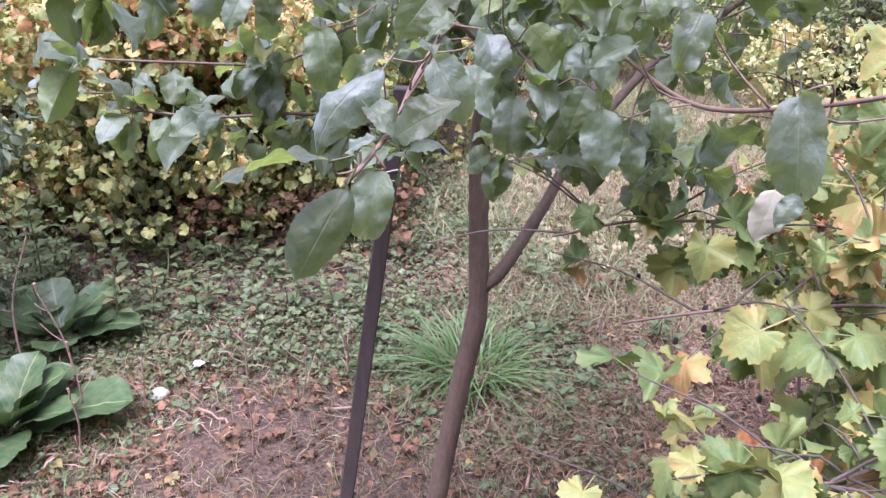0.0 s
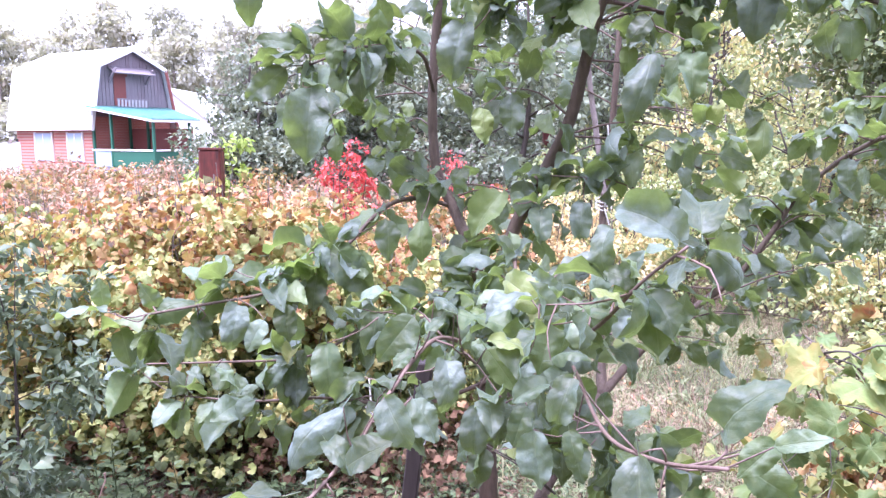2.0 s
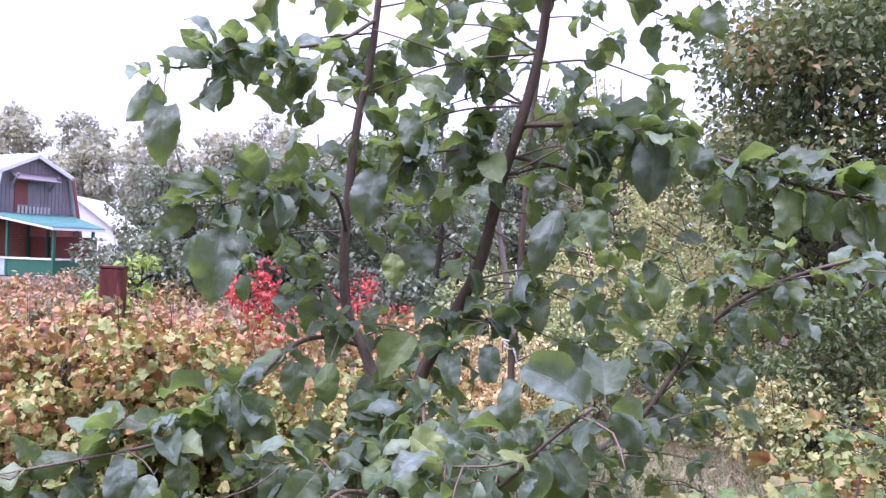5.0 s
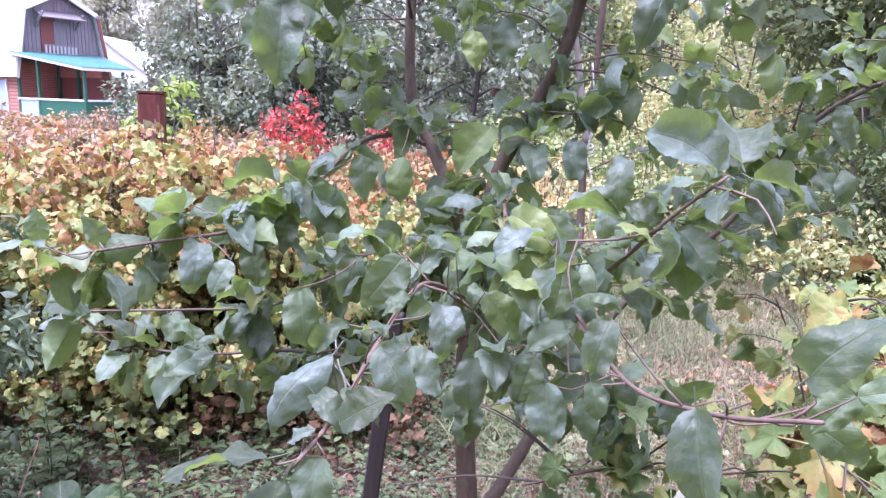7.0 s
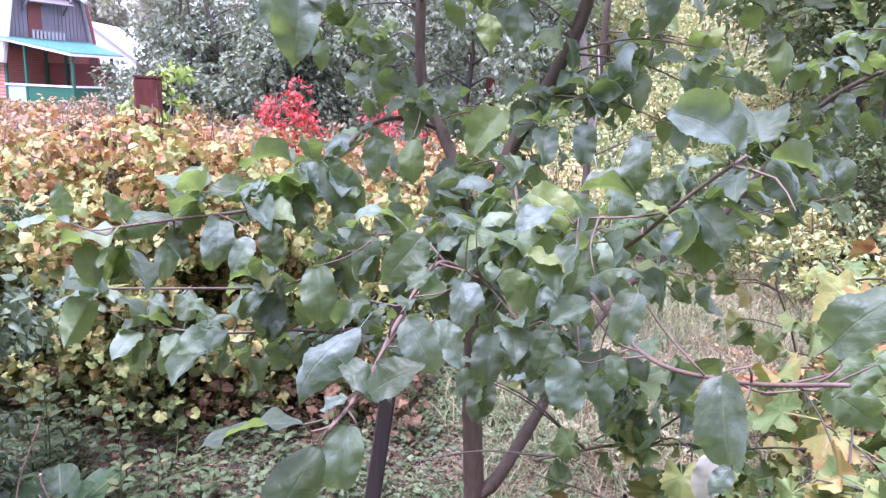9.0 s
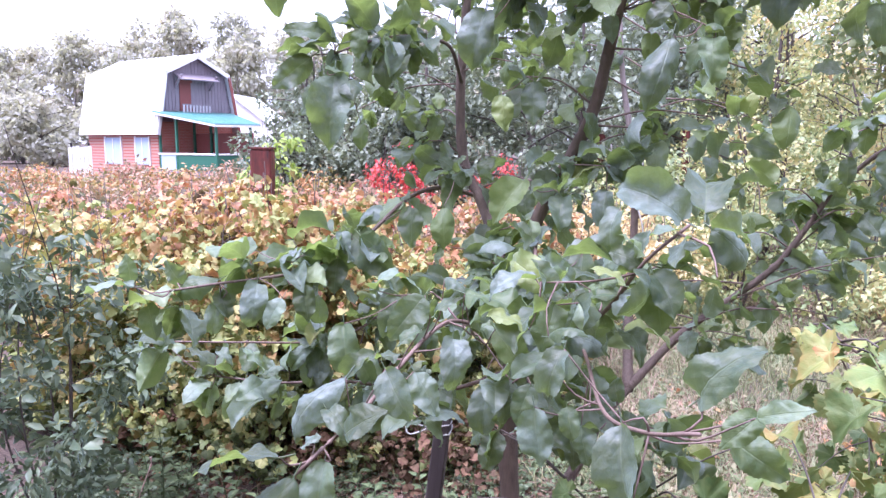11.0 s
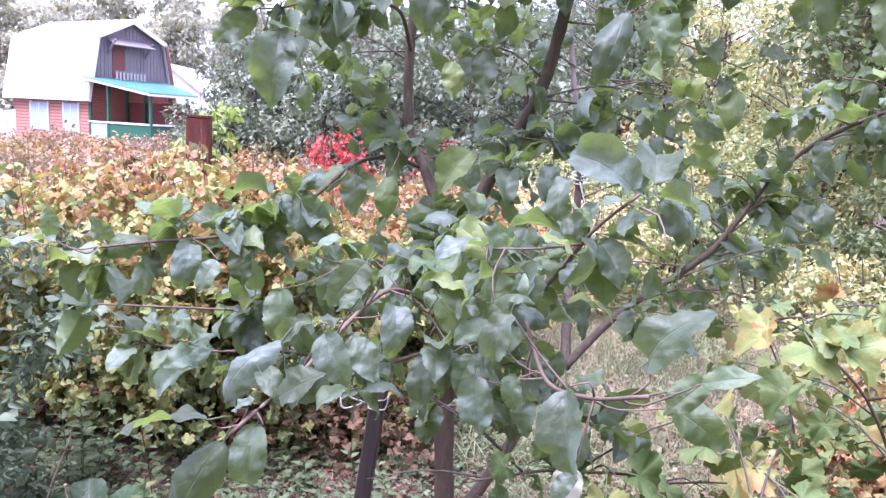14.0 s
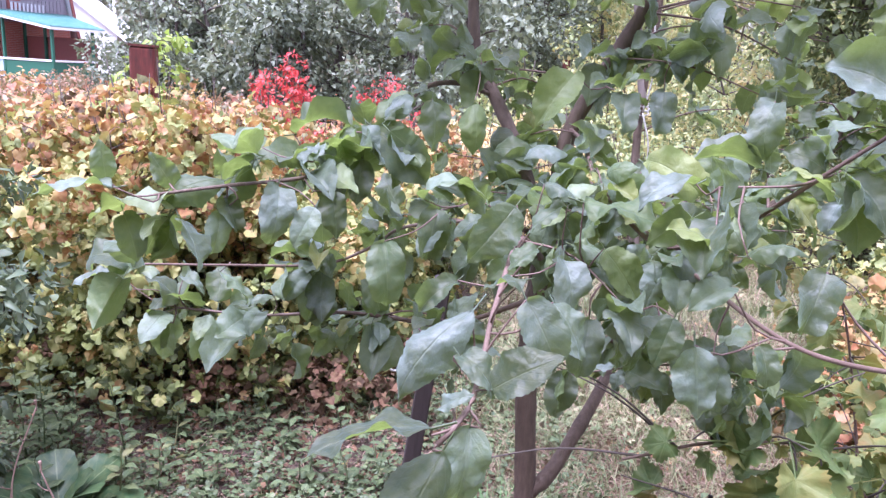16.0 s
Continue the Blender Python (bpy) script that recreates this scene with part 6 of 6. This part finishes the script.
def weed(x, y, h, seed):
    r = seeded(seed)
    w = thing("leafy_weed", x, y, float(lie(x, y)), "upright green weed with pointed leaves", "weed", "weeds along the border")
    tip = np.array([r.normal() * 0.05, r.normal() * 0.05, h])
    line = spline([(0, 0, -0.02), tip * 0.5 + (0.01, 0, 0), tip], 0.03)
    v, t = tube_arrays(line, 0.004, 0.0015, 5)
    put("stem", tri_mesh("stem", v, t), weed_leaf, w)
    n = int(h / 0.045) * 2
    k = np.linspace(0.25, 0.99, n)
    p = line[(k * (len(line) - 1)).astype(int)]
    a = np.arange(n) * 1.57 + r.uniform(0, 6)
    d = np.stack([np.cos(a), np.sin(a), 0.15 + 0 * a], -1)
    leaf_parts("leaf", nettle_meshes, frames(p, d, np.tile((0.0, 0.0, 1.0), (n, 1)), 0.07 * (1.2 - 0.5 * k) * r.uniform(0.8, 1.2, n)), w, seed)


r = seeded(90)
for i in range(16):
    weed(r.uniform(-2.2, -1.25), r.uniform(2.5, 3.2), r.uniform(0.2, 0.5), 200 + i)
for i in range(20):
    weed(r.uniform(-1.35, -0.35), r.uniform(2.7, 3.35), r.uniform(0.1, 0.28), 230 + i)


for i in range(14):
    weed(r.uniform(0.22, 0.95), r.uniform(2.15, 3.2), r.uniform(0.09, 0.18), 260 + i)

# ---- dry stalks and sticks ----
stalk_mat = bark("dry_stalk", (0.13, 0.07, 0.055), (0.38, 0.25, 0.2), 140, 0.85)


def dry_stalk(x, y, h, seed):
    """A dead flower stalk with a few short side shoots and a withered head."""
    r = seeded(seed)
    st = thing("dry_stalk", x, y, float(lie(x, y)), "dead brown flower stalk standing in the grass", "stalk", "dead stalks in the grass")
    tip = np.array([r.normal() * 0.12 * h, r.normal() * 0.12 * h, h])
    line = spline([(0, 0, -0.03), tip * 0.5 + (r.normal() * 0.02, 0, 0), tip], 0.03)
    v, t = tube_arrays(line, 0.0042, 0.0024, 6, 0.1, seed)
    put("stem", tri_mesh("stem", v, t), stalk_mat, st)
    for k in range(3):
        i = int(r.uniform(0.4, 0.9) * (len(line) - 1))
        b, q = r.uniform(0, 6.28), r.uniform(0.03, 0.09)
        end = line[i] + (np.cos(b) * q, np.sin(b) * q, q * 0.9)
        v, t = tube_arrays(spline([line[i], (line[i] + end) / 2 + (0, 0, -0.008), end], 0.02), 0.0022, 0.0012, 5)
        put("shoot", tri_mesh("shoot", v, t), stalk_mat, st)
    v, t = tube_arrays(spline([line[-1] - (0, 0, 0.01), line[-1] + (0.002, 0, 0.012), line[-1] + (0, 0, 0.03)], 0.006), 0.0028, 0.0042, 7, 0.2, seed)
    put("seed_head", tri_mesh("seed_head", v, t), stalk_mat, st)


r = seeded(61)
for i, (x, y, h) in enumerate([(-1.2, 2.02, 0.3), (-1.16, 1.9, 0.22), (-1.3, 2.2, 0.42), (-1.02, 2.1, 0.2), (-0.72, 2.3, 0.26), (-0.5, 2.2, 0.2), (-0.6, 1.9, 0.18), (-0.38, 2.35, 0.3), (-1.55, 2.3, 0.5), (-0.2, 2.05, 0.16), (0.35, 2.1, 0.16), (0.6, 2.5, 0.22)]):
    dry_stalk(x, y, h, 700 + i)


def stick(x, y, length, turn, seed):
    r = seeded(seed)
    p = np.stack([np.linspace(-length / 2, length / 2, 7), r.normal(size=7) * length * 0.03, 0.006 + 0.008 * np.abs(r.normal(size=7))], -1)
    v, t = tube_arrays(spline(p, 0.03), 0.006, 0.003, 7, 0.1, seed)
    ob = put("stick", tri_mesh("stick", v, t), stalk_mat, m=pose(x, y, float(lie(x, y)) + 0.006, 0, 0, turn))
    tagged(ob, "fallen dry twig lying on the soil", "twig", "twigs on the soil")


for i, (x, y, length, turn) in enumerate([(-0.86, 2.5, 0.34, -52), (-0.55, 2.75, 0.3, 60), (-0.3, 2.15, 0.22, 20), (-0.75, 2.05, 0.2, -30), (0.3, 1.95, 0.25, 75), (-0.1, 2.6, 0.28, -10), (0.5, 2.3, 0.2, 40), (-1.0, 1.85, 0.18, 12)]):
    stick(x, y, length, turn, 720 + i)


# ---- a stone and a fallen leaf on the soil ----
bm = bmesh.new()
bmesh.ops.create_icosphere(bm, subdivisions=2, radius=0.03)
for q in bm.verts:
    q.co.x *= 1.3
    q.co.z = max(-0.012, q.co.z * 0.65) + 0.004 * math.sin(90 * q.co.x + 60 * q.co.y)
me = bpy.data.meshes.new("stone")
bm.to_mesh(me)
bm.free()
stone_mat = painted("stone", (0.5, 0.47, 0.43), 0.85, 0.3, 0.0, 30)
stone = put("stone", me, stone_mat, m=pose(-1.01, 2.19, float(lie(-1.01, 2.19)) + 0.012, 0, 0, 30))
tagged(stone, "pale grey stone lying on the soil", "stone")
fallen = put("fallen_leaf", pale_mesh, None, m=pose(-0.95, 2.3, float(lie(-0.91, 2.31)) + 0.03, 8, -10, -60) @ Matrix.Diagonal((0.08, 0.08, 0.08, 1)))
tagged(fallen, "whitish withered leaf lying on the soil", "leaf")
